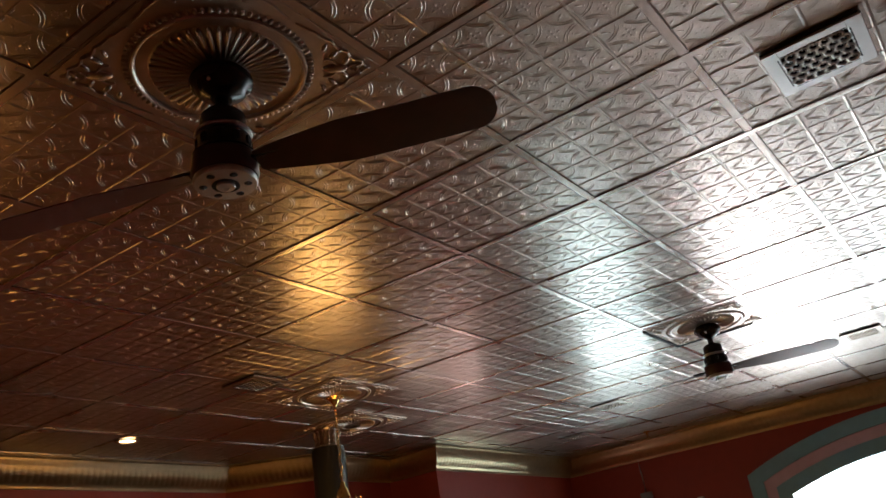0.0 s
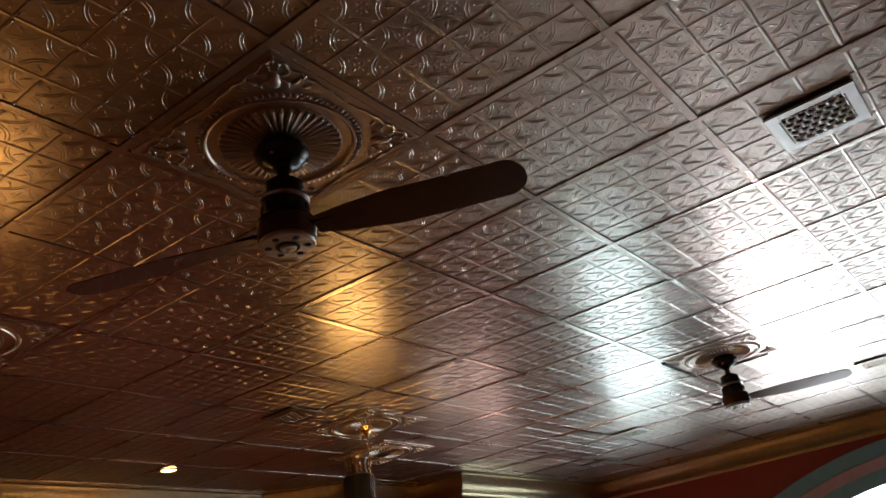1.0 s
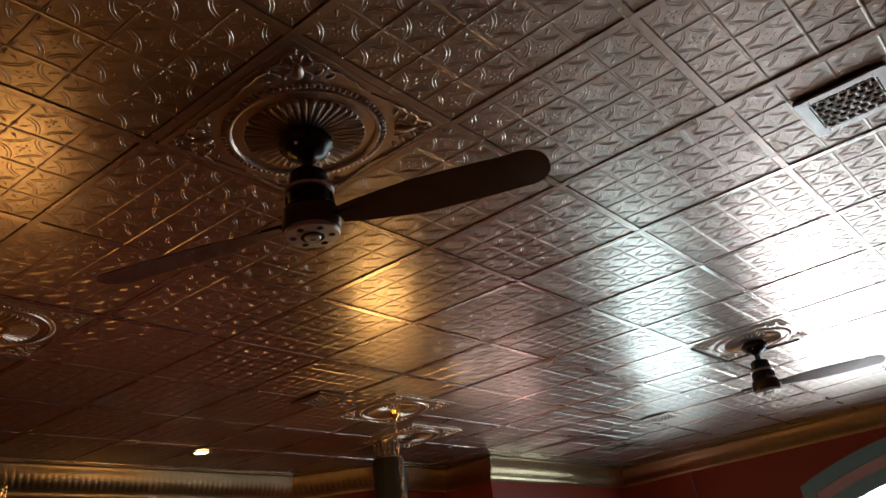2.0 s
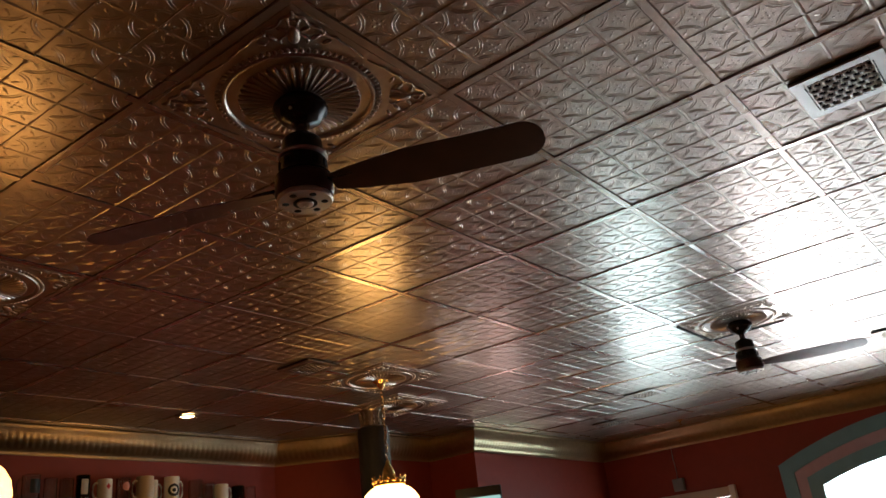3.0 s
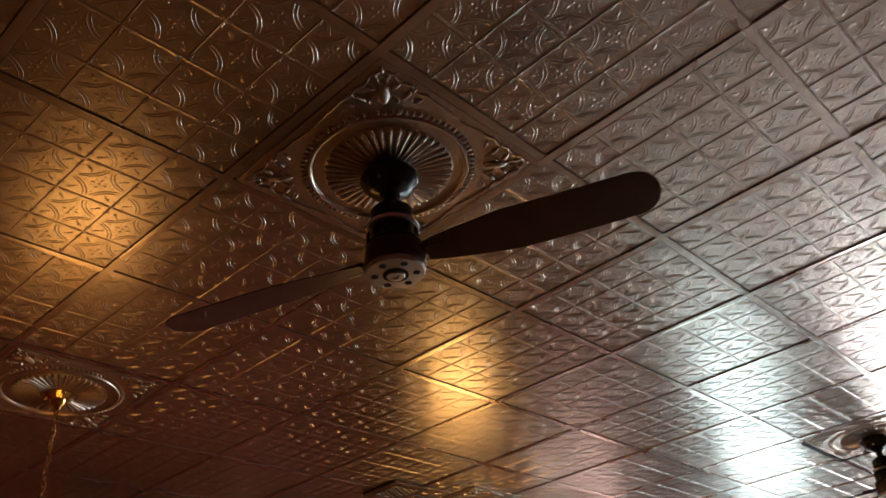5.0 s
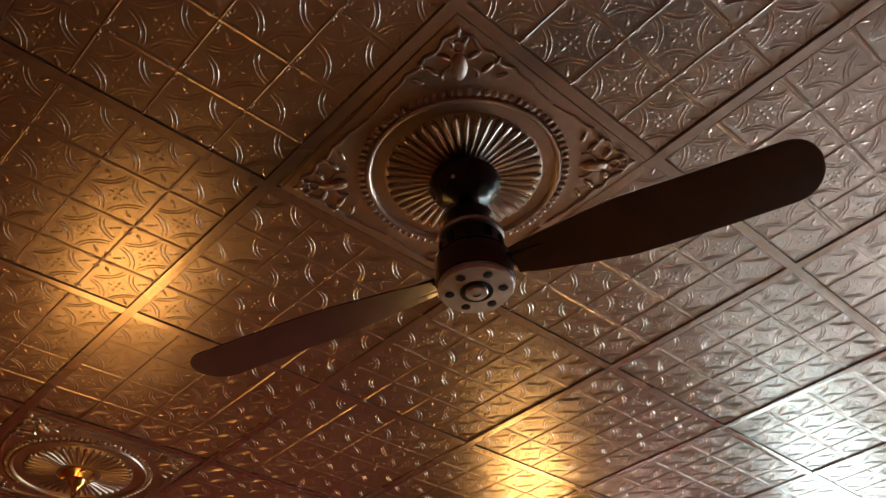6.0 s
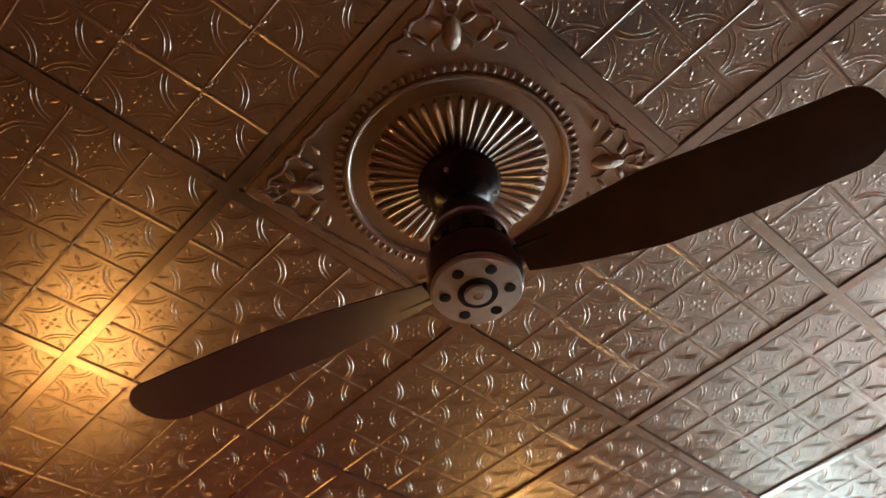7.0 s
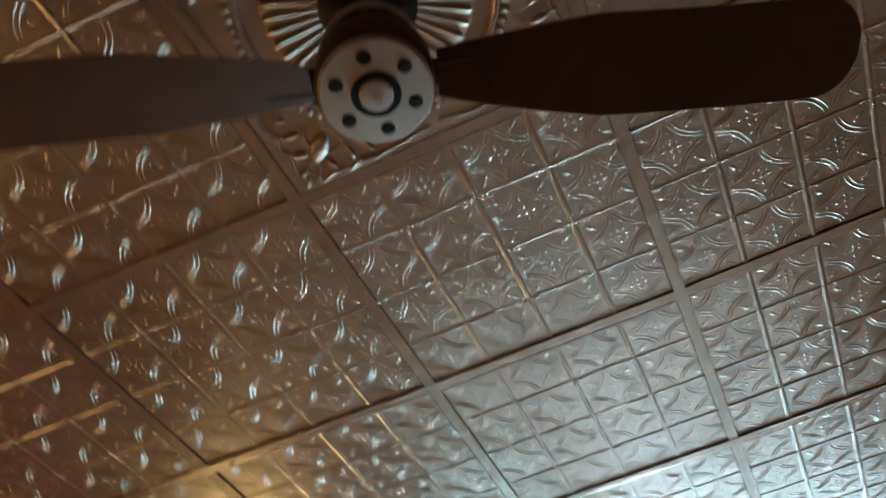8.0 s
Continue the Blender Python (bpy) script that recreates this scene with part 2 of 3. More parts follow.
def arch_band(bm, g0, g1, xa, xb, foot):
    """A band that follows the arched opening, from g0 to g1 outside it."""
    def outline(g):
        pts = [(WC + WHALF + g, foot)]
        for k in range(NA + 1):
            a = 1 - 2 * k / NA
            y = WC + a * (WHALF + g)
            pts.append((y, arch_z(y, g)))
        return pts + [(WC - WHALF - g, foot)]
    a, b = outline(g0), outline(g1)
    va = [[bm.verts.new((x, y, z)) for y, z in a] for x in (xa, xb)]
    vb = [[bm.verts.new((x, y, z)) for y, z in b] for x in (xa, xb)]
    for k in range(len(a) - 1):
        for q in ((va[0], vb[0]), (va[1], vb[1]), (va[0], va[1]), (vb[0], vb[1])):
            bm.faces.new((q[0][k], q[0][k + 1], q[1][k + 1], q[1][k]))
    for k in (0, -1):
        bm.faces.new((va[0][k], vb[0][k], vb[1][k], va[1][k]))
    return bm


win = tagged(new("window_1"), "arched window in a teal painted surround, bright daylight behind", "window", kind="structure")
win.matrix_world = pose(X1, WC, WSILL)
inv = win.matrix_world.inverted()


def wpart(name, bm, material, label="", parent=None):
    bm.transform(inv)
    return part(name, bm, material, parent or win, label)


wpart("surround", arch_band(bmesh.new(), 0.207, 0.34, X1 - 0.035, X1 - 0.002, WSILL - 0.1), "teal", "teal painted outer band")
wpart("inner_band", arch_band(bmesh.new(), 0.102, 0.205, X1 - 0.018, X1 - 0.002, WSILL - 0.1), "mauve", "mauve painted flat band")
wpart("window_frame", arch_band(bmesh.new(), -0.03, 0.10, X1 - 0.03, X1 + 0.06, WSILL), "teal", "teal painted frame")
bm = bmesh.new()
box(bm, (X1 + 0.0, WC - 0.035, WSILL), (X1 + 0.05, WC + 0.035, WAPEX - 0.02), 0.006)
wpart("mullion", bm, "teal")
wpart("window_sill", box(bmesh.new(), (X1 - 0.10, WC - WHALF - 0.3, WSILL - 0.14), (X1 - 0.001, WC + WHALF + 0.3, WSILL - 0.102), 0.008), "teal")
for s in (-1, 1):
    bm = bmesh.new()
    ys = [WC + s * (0.035 + (WHALF - 0.065) * k / 12) for k in range(13)]
    lo = [[bm.verts.new((x, y, WSILL)) for y in ys] for x in (X1 + 0.022, X1 + 0.026)]
    hi = [[bm.verts.new((x, y, arch_z(y) - 0.01)) for y in ys] for x in (X1 + 0.022, X1 + 0.026)]
    for i in (0, 1):
        for k in range(12):
            bm.faces.new((lo[i][k], lo[i][k + 1], hi[i][k + 1], hi[i][k]))
    pane = wpart("pane", bm, "glass", "clear glass")
    pane.visible_shadow = False
structure("backdrop", box(bmesh.new(), (X1 + 0.5, WC + 0.49, 0.2), (X1 + 0.52, WC + 1.9, 4.2)), "day", "bright overcast daylight outside the window")
# daylight glow turned down here to narrow the bright reflection in the tin
structure("backdrop", box(bmesh.new(), (X1 + 0.5, WC - 2.2, 0.2), (X1 + 0.52, WC + 0.48, 4.2)), "daydim", "dimmed daylight backdrop outside the window")

# glazed door
door = tagged(new("door_1"), "glazed door in a cream frame, daylight behind", "door", kind="structure")
door.matrix_world = pose(X1, (DY0 + DY1) / 2, 0)
inv = door.matrix_world.inverted()


def dpart(name, bm, material, label="", parent=None):
    bm.transform(inv)
    return part(name, bm, material, parent or door, label)


dpart("head_casing", box(bmesh.new(), (X1 - 0.05, DY0, DZ - 0.01), (X1 - 0.001, DY1 + 0.07, DZ + 0.085), 0.006), "beigepaint", "cream painted head board")
for ya in (DY0 - 0.065, DY1 + 0.004):
    dpart("side_casing", box(bmesh.new(), (X1 - 0.06, ya, 0), (X1 - 0.001, ya + 0.061, DZ + 0.095), 0.006), "white")
dpart("stile", box(bmesh.new(), (X1 + 0.03, DY0 + 0.002, 0.01), (X1 + 0.07, DY0 + 0.10, DZ - 0.012), 0.004), "white")
dpart("stile", box(bmesh.new(), (X1 + 0.03, DY1 - 0.10, 0.01), (X1 + 0.07, DY1 - 0.002, DZ - 0.012), 0.004), "white")
dpart("top_rail", box(bmesh.new(), (X1 + 0.03, DY0 + 0.101, DZ - 0.12), (X1 + 0.07, DY1 - 0.101, DZ - 0.012), 0.004), "white")
dpart("bottom_rail", box(bmesh.new(), (X1 + 0.03, DY0 + 0.101, 0.01), (X1 + 0.07, DY1 - 0.101, 0.30), 0.004), "white")
pane = dpart("pane", box(bmesh.new(), (X1 + 0.048, DY0 + 0.101, 0.301), (X1 + 0.052, DY1 - 0.101, DZ - 0.121)), "glass", "clear glass")
pane.visible_shadow = False
structure("backdrop", box(bmesh.new(), (X1 + 0.5, DY0 - 0.3, 0.0), (X1 + 0.52, DY1 + 0.5, 2.9)), "daydoor", "cool daylight outside the door")

# roof slab over the tin
structure("roof_slab", box(bmesh.new(), (X0 - T, Y0 - T, H + 0.03), (X1 + T, Y1 + T, H + 0.2)), "gap", "dark slab above the pressed tin")


# ---- pressed tin ceiling: one mesh of panels, beads, rings and leaves ----
rng = np.random.default_rng(5)
V, F, FM, NV = [], [], [], 0


def put(verts, quads, material=0):
    global NV
    V.append(np.asarray(verts, float))
    F.append(np.asarray(quads, np.int64) + NV)
    FM.append(np.full(len(quads), material, np.int32))
    NV += len(verts)


def arc_ridges(r, w, h, n):
    """Four arcs round a crossing, open where they would meet the beads."""
    out = []
    for q in range(4):
        a = np.radians(np.linspace(9, 81, n)) + q * math.pi / 2
        taper = np.clip(np.minimum(np.arange(n), n - 1 - np.arange(n)) / 1.5, 0.12, 1)
        rows = [(r - w / 2, 0.0004), (r - w / 8, -h), (r + w / 8, -h), (r + w / 2, 0.0004)]
        v = np.concatenate([np.stack([o * np.cos(a), o * np.sin(a), np.where(z < 0, z * taper, z)], 1) for o, z in rows])
        k = np.arange(n - 1)
        f = np.concatenate([np.stack([i * n + k, i * n + k + 1, (i + 1) * n + k + 1, (i + 1) * n + k], 1) for i in range(3)])
        out.append((v, f))
    return join(out)


def dome(x, y, rx, ry, turn, h, n=8):
    a = np.arange(n) * 2 * math.pi / n
    c, s = math.cos(turn), math.sin(turn)
    rows = []
    for q, z in ((1, 0.0004), (0.62, -h * 0.7), (0.08, -h)):
        u, w = q * rx * np.cos(a), q * ry * np.sin(a)
        rows.append(np.stack([x + u * c - w * s, y + u * s + w * c, np.full(n, z)], 1))
    k = np.arange(n)
    f = np.concatenate([np.stack([i * n + k, i * n + (k + 1) % n, (i + 1) * n + (k + 1) % n, (i + 1) * n + k], 1) for i in range(2)])
    return np.concatenate(rows), f


def join(parts):
    vs, fs, n = [], [], 0
    for v, f in parts:
        vs.append(v), fs.append(f + n)
        n += len(v)
    return np.concatenate(vs), np.concatenate(fs)


def node_motif(n, leaf):
    """Two thin concentric rings with four three-lobed leaves round a crossing of the beads."""
    q = [arc_ridges(0.0731, 0.0042, 0.0015, n), arc_ridges(0.0641, 0.0040, 0.0014, n), dome(0, 0, 0.0085, 0.0085, 0, 0.0016, 8)]
    for k in range(4):
        a = math.pi / 4 + k * math.pi / 2
        c, s = math.cos(a), math.sin(a)
        q.append(dome(0.037 * c, 0.037 * s, 0.012, 0.0055, a, 0.0011, leaf))
        q.append(dome(0.052 * c, 0.052 * s, 0.0035, 0.0035, a, 0.0011, leaf))
        for t in (-0.62, 0.62):
            q.append(dome(0.029 * math.cos(a + t), 0.029 * math.sin(a + t), 0.0085, 0.004, a + 1.5 * t, 0.0008, leaf))
        b = k * math.pi / 2
        for r in (0.013, 0.021):
            q.append(dome(r * math.cos(b), r * math.sin(b), 0.0042, 0.0042, 0, 0.0026, leaf))
    return join(q)


def star_motif(leaf):
    """Small rosette with dots in the four-pointed star between the rings."""
    q = [dome(0, 0, 0.006, 0.006, 0, 0.0009, leaf)]
    for k in range(4):
        a = k * math.pi / 2
        q.append(dome(0.016 * math.cos(a), 0.016 * math.sin(a), 0.0075, 0.004, a, 0.0011, leaf))
        q.append(dome(0.038 * math.cos(a), 0.038 * math.sin(a), 0.0040, 0.0040, a, 0.0004, leaf))
        b = a + math.pi / 4
        q.append(dome(0.018 * math.cos(b), 0.018 * math.sin(b), 0.0040, 0.0040, b, 0.0004, leaf))
    return join(q)


NEAR, FAR = node_motif(11, 8), node_motif(6, 5)
SNEAR, SFAR = star_motif(7), star_motif(4)


def bar(p, q, width, drop, material=0, flat=0.16):
    """A raised strip from p to q."""
    p, q = np.array(p), np.array(q)
    d = (q - p) / np.linalg.norm(q - p)
    nrm = np.array([-d[1], d[0]])
    v = []
    for e in (p, q):
        for o, z in ((-1, 0.0005), (-flat, -drop), (flat, -drop), (1, 0.0005)):
            x, y = e + nrm * o * width / 2
            v.append((x, y, z))
    put(v, [(i, i + 1, i + 5, i + 4) for i in range(3)], material)


def inside(x, y):
    if x < X0 or x > X1 or y < Y0 or y > Y1:
        return False
    if x > RX and y > RY or x > DG1[0] and y > DG1[1]:
        return False
    return not (x > DG0[0] and y > DG0[1] - (x - DG0[0]) * 1.155)


i0, i1 = math.floor((X0 - P / 2) / P), math.ceil((X1 + P / 2) / P)
j0, j1 = math.floor((Y0 - P / 2) / P), math.ceil((Y1 + P / 2) / P)
MED = {(0, 0), (6, 0), (0, 3)}
# joints that have sprung open, by panel, with the width of the gap
OPEN = {(2, -1): 0.007, (0, -1): 0.0035, (1, 0): 0.003, (4, 0): 0.004, (3, -1): 0.003, (4, -1): 0.004, (2, -3): 0.004, (5, -2): 0.004, (1, 2): 0.003, (3, 1): 0.003}
TILT_A, TILT_B = rng.normal(0, 0.0016, (40, 40)), rng.normal(0, 0.0016, (40, 40))
for i in range(i0, i1 + 1):
    for j in range(j0, j1 + 1):
        cx, cy = i * P, j * P
        if cx - P / 2 > X1 or cx + P / 2 < X0 or cy - P / 2 > Y1 or cy + P / 2 < Y0:
            continue
        # slightly buckled sheet
        g = np.linspace(-P / 2 + 1e-4, P / 2 - 1e-4, 13)
        gx, gy = np.meshgrid(cx + g, cy + g, indexing="ij")
        gz = np.array([[noise.noise((a * 5.5, b * 5.5, i * 3.1 + j)) * 0.0002 for b in gy[0]] for a in gx[:, 0]])
        vs = np.stack([gx.ravel(), gy.ravel(), gz.ravel()], 1)
        k = np.arange(12)
        a, b = np.meshgrid(k, k, indexing="ij")
        a, b = a.ravel(), b.ravel()
        put(vs, np.stack([a * 13 + b, (a + 1) * 13 + b, (a + 1) * 13 + b + 1, a * 13 + b + 1], 1))
        if (i, j) not in MED:
            near = (cx - 0.9) ** 2 + (cy + 0.1) ** 2 < 2.9 ** 2
            for k in (-1, 0, 1):
                bar((cx + k * C, cy - P / 2), (cx + k * C, cy + P / 2), 0.0070, 0.0024)
                bar((cx - P / 2, cy + k * C), (cx + P / 2, cy + k * C), 0.0130, 0.0017, 0, 0.55)
            sv, sf = SNEAR if near else SFAR
            for a in range(4):
                for b in range(4):
                    put(sv + np.array([cx + (a - 1.5) * C, cy + (b - 1.5) * C, 0]), sf)
        # flat joints along two edges, with an open gap here and there
        e = P / 2
        bar((cx + e, cy - e), (cx + e, cy + e), 0.030, 0.0050, 1, 0.90)
        bar((cx - e, cy + e), (cx + e, cy + e), 0.028, 0.0042, 1, 0.90)
        for o in (-0.0166, 0.0166):
            bar((cx + e + o, cy - e + 0.018), (cx + e + o, cy + e - 0.018), 0.0015, 0.0011, 2)
            bar((cx - e + 0.018, cy + e + o * 0.95), (cx + e - 0.018, cy + e + o * 0.95), 0.0012, 0.0010, 2)
        if (i, j) in OPEN:
            bar((cx + e + 0.0175, cy - e + 0.02), (cx + e + 0.0175, cy + e - 0.02), OPEN[i, j], 0.0035, 2)
for a in range(math.ceil(X0 / C), math.floor(X1 / C) + 1):
    for b in range(math.ceil(Y0 / C), math.floor(Y1 / C) + 1):
        x, y = a * C, b * C
        if not inside(x, y) or any(abs(x - m * P) < P / 2 - 0.01 and abs(y - n * P) < P / 2 - 0.01 for m, n in MED):
            continue
        nv, nf = NEAR if (x - 0.9) ** 2 + (y + 0.1) ** 2 < 2.7 ** 2 else FAR
        put(nv + np.array([x, y, 0]), nf)
verts = np.concatenate(V)
faces = np.concatenate(F)
pi = np.floor(verts[:, 0] / P + 0.5).astype(int)
pj = np.floor(verts[:, 1] / P + 0.5).astype(int)
verts[:, 2] += H + TILT_A[pi, pj] * (verts[:, 0] - pi * P) + TILT_B[pi, pj] * (verts[:, 1] - pj * P)
verts[:, 0] -= 0.041 * np.clip(verts[:, 1], 0, None)      # the rows lean a little towards the mug wall
me = bpy.data.meshes.new("ceiling")
me.vertices.add(len(verts))
me.vertices.foreach_set("co", verts.ravel())
me.loops.add(faces.size)
me.loops.foreach_set("vertex_index", faces.ravel().astype(np.int32))
me.polygons.add(len(faces))
me.polygons.foreach_set("loop_start", np.arange(0, faces.size, 4, dtype=np.int32))
me.polygons.foreach_set("material_index", np.concatenate(FM))
me.polygons.foreach_set("use_smooth", np.concatenate(FM) == 0)
me.update(calc_edges=True)
for k in ("tin", "seam", "gap"):
    me.materials.append(M[k])
tagged(new("ceiling", me), "embossed tin ceiling panels with bronzed silver lacquer", kind="structure")


# ---- gilt tin cornice ----
PROFILE = [(0.0, 0.0, 0), (0.0, -0.010, 0), (0.010, -0.014, 0), (0.022, -0.016, 0), (0.027, -0.026, 0), (0.029, -0.045, 0), (0.034, -0.070, 0.06), (0.045, -0.098, 0.35),
           (0.062, -0.120, 0.85), (0.080, -0.136, 1), (0.096, -0.150, 0.9), (0.100, -0.160, 0), (0.106, -0.164, 0), (0.112, -0.176, 0), (0.118, -0.182, 0), (0.118, -0.20, 0), (0.13, -0.20, 0)]


def cornice(name, a, b, ma, mb, nrm, label):
    """A moulding from a to b (its edge on the ceiling), mitred by ma and mb metres along its length per metre of depth."""
    a, b, nrm = Vector(a), Vector(b), Vector(nrm)
    d = (b - a).normalized()
    n = max(8, int((b - a).length / 0.0085))
    rows = []
    for k in range(n + 1):
        t = k / n
        row = []
        for o, z, w in PROFILE:
            p = a.lerp(b, t) + d * o * ((1 - t) * ma + t * mb) - nrm * o
            s = (p - a).dot(d)
            rib = 0.0085 * w * abs(math.sin(math.pi * (s + 0.25 * z) / 0.047)) ** 0.7
            row.append((p.x + nrm.x * rib, p.y + nrm.y * rib, H - 0.004 + z - rib * 0.5))
        rows.append(row)
    m = len(PROFILE)
    vs = [p for r in rows for p in r]
    fs = [(i * m + k, i * m + k + 1, (i + 1) * m + k + 1, (i + 1) * m + k) for i in range(n) for k in range(m - 1)]
    fs += [tuple(range(m)), tuple(n * m + k for k in range(m))]
    me = bpy.data.meshes.new(name)
    me.from_pydata(vs, [], fs)
    me.materials.append(M["cornice"])
    me.shade_smooth()
    me.set_sharp_from_angle(angle=radians(50))
    return tagged(new(name, me), label, kind="structure")


GILT = "gilt pressed tin cornice with a ribbed cove"
yc, xc = Y1 - PROJ, X1 - PROJ
dv = (Vector(DG1) - Vector(DG0)).normalized()
dn = Vector((dv.y, -dv.x))
if dn.y > 0:
    dn = -dn
k0 = math.tan(math.acos(dv.x) / 2)
ca = (DG0[0] - PROJ * k0, yc)
cb = (DG1[0] - PROJ * k0 * 1.0, DG1[1] - PROJ)
cornice("cornice_mugs", (X0, yc), ca, 0, k0, (0, -1), GILT)
cornice("cornice_angle", ca, cb, -k0, -k0, tuple(dn), GILT)
cornice("cornice_recess", cb, (RX - PROJ, DG1[1] - PROJ), k0, 1, (0, -1), GILT)
cornice("cornice_return", (RX - PROJ, DG1[1] - PROJ), (RX - PROJ, RY - PROJ), -1, -1, (-1, 0), GILT)
cornice("cornice_pier", (RX - PROJ, RY - PROJ), (xc, RY - PROJ), 1, 1, (0, -1), GILT)
cornice("cornice_window", (xc, RY - PROJ), (xc, Y0), -1, 0, (-1, 0), GILT)
cornice("cornice_back", (X0 + PROJ, Y0), (X0 + PROJ, Y1), 0, 0, (1, 0), GILT)
cornice("cornice_side", (X0, Y0 + PROJ), (X1, Y0 + PROJ), 0, 0, (0, 1), GILT)


# ---- ceiling medallions ----
LEAVES = [(0.292, 0, 0.030, 0.015, 0, 0.013), (0.372, 0, 0.012, 0.006, 0, 0.008)]
for q in (-1, 1):
    LEAVES += [(0.318, q * 0.030, 0.014, 0.006, q * 62, 0.009), (0.352, q * 0.014, 0.012, 0.005, q * 25, 0.008), (0.285, q * 0.056, 0.015, 0.006, q * 50, 0.009),
               (0.262, q * 0.084, 0.012, 0.005, q * 70, 0.008), (0.300, q * 0.076, 0.009, 0.005, q * 30, 0.008)]
LEAF = []


def leaf_mesh():
    """One raised leaf, shared by all corner scrolls."""
    if not LEAF:
        bm = bmesh.new()
        bmesh.ops.create_icosphere(bm, subdivisions=2, radius=1)
        me = bpy.data.meshes.new("leaf")
        bm.to_mesh(me)
        bm.free()
        me.shade_smooth()
        me.materials.append(M["medallion"])
        LEAF.append(me)
    return LEAF[0]


def medallion(x, y, label):
    top = thing("ceiling_medallion", (x, y, H), label, "ceiling medallion", "pressed tin medallions")
    e = P / 2 - 0.0145
    bm = bmesh.new()
    box(bm, (-e, -e, -0.0040), (e, e, 0.004), 0.0012)
    part("plate", bm, "medallion", top)
    part("dish", lathe(bmesh.new(), [(0.06, -0.017), (0.12, -0.0125), (0.166, -0.0085), (0.172, -0.0050), (0.178, -0.0042)], 72, False), "medallion", top, smooth=True)
    part("inner_ring", lathe(bmesh.new(), [(0.2050, -0.004), (0.2065, -0.0085), (0.2100, -0.0128), (0.2135, -0.0138), (0.2170, -0.0128), (0.2195, -0.0085), (0.2205, -0.004)], 96, False),
         "medallion", top, smooth=True)
    bead = None
    for k in range(80):
        if bead is None:
            bm = bmesh.new()
            bmesh.ops.create_icosphere(bm, subdivisions=2, radius=1, matrix=pose(0.2285, 0, -0.005) @ Matrix.Diagonal((0.0092, 0.0058, 0.0062, 1)))
            bead = part("bead", bm, "medallion", top, smooth=True)
        else:
            o = new("bead", bead.data)
            o.parent = top
            o.matrix_basis = pose(0, 0, 0, 0, 0, 4.5 * k)
    rib = None
    n = 44
    for k in range(n):
        if rib is None:
            bm = bmesh.new()
            tube(bm, [(0.070, 0, -0.0165), (0.110, 0, -0.0145), (0.150, 0, -0.0125), (0.162, 0, -0.0130), (0.168, 0, -0.0120), (0.172, 0, -0.0060)],
                 [0.0026, 0.0042, 0.0058, 0.0066, 0.0056, 0.0025], 8)
            rib = part("rib", bm, "medallion", top, smooth=True)
        else:
            o = new("rib", rib.data)
            o.parent = top
            o.matrix_basis = pose(0, 0, 0, 0, 0, 360 * k / n)
    # scalloped border that runs in from the middle of each side to the corners
    border = None
    for k in range(8):
        if border is None:
            bm = bmesh.new()
            pts = []
            for t in range(41):
                u = t / 40
                wave = 0.010 * abs(math.sin(u * 4.5 * math.pi)) * min(1, u * 1.6)
                pts.append((0.262 + 0.012 * min(1, u * 3) - wave, 0.010 + 0.250 * u, -0.0055))
            tube(bm, pts, [0.0022 + 0.0022 * min(1, t / 14) for t in range(41)], 7)
            border = part("border", bm, "medallion", top, smooth=True)
        else:
            o = new("border", border.data)
            o.parent = top
            o.matrix_basis = pose(0, 0, 0, 0, 0, 90 * (k // 2)) @ Matrix.Diagonal((1, -1 if k % 2 else 1, 1, 1))
    # leaf scrolls in the four corners
    scroll = None
    for k in range(4):
        if scroll is None:
            bm = bmesh.new()
            tube(bm, [(0.338 + 0.012 * math.cos(t * 0.5236), 0.012 * math.sin(t * 0.5236), -0.0055) for t in range(12)], 0.0038, 6, True)
            for q in (-1, 1):
                tube(bm, [(0.262 + 0.0075 * t, q * (0.034 - 0.0035 * t + 0.008 * math.sin(t * 0.8)), -0.0055) for t in range(8)], 0.0034, 6)
            scroll = part("corner_scroll", bm, "medallion", top, smooth=True)
            scroll.matrix_basis = pose(0, 0, 0, 0, 0, 45)
        else:
            scroll = new("corner_scroll", scroll.data)
            scroll.parent = top
            scroll.matrix_basis = pose(0, 0, 0, 0, 0, 45 + 90 * k)
        for cx, cy, rx, ry, turn, h in LEAVES:
            o = new("leaf", leaf_mesh())
            o.parent = scroll
            o.matrix_basis = pose(cx, cy, -0.005, 0, 0, turn) @ Matrix.Diagonal((rx * 1.12, ry * 1.15, h * 0.8, 1))
    return top


LAMP_A, LAMP_B, FAN_B, COLUMN = (-0.075, 1.825), (2.61, 2.10), (3.685, 0.02), (3.25, 2.79)
med = medallion(0, 0, "pressed tin medallion with sunburst ribs above a fan")
for (x, y), text in ((FAN_B, "pressed tin medallion with sunburst ribs above a fan"), (LAMP_A, "pressed tin medallion with sunburst ribs above a pendant lamp"),
                     (LAMP_B, "pressed tin medallion with sunburst ribs above a pendant lamp"), ((3.34, 2.62), "pressed tin medallion with sunburst ribs above a column")):
    copy = tagged(copy_thing(med, pose(x, y, H - (0.0 if (x, y) in (LAMP_A, FAN_B) else 0.004))), text)
    if (x, y) == FAN_B:
        bm = bmesh.new()
        box(bm, (-0.26, 0.287, -0.012), (0.305, 0.305, -0.004))
        box(bm, (0.287, -0.20, -0.012), (0.305, 0.2865, -0.004))
        part("loose_edge", bm, "gap", copy, "dark open edge of the plate")


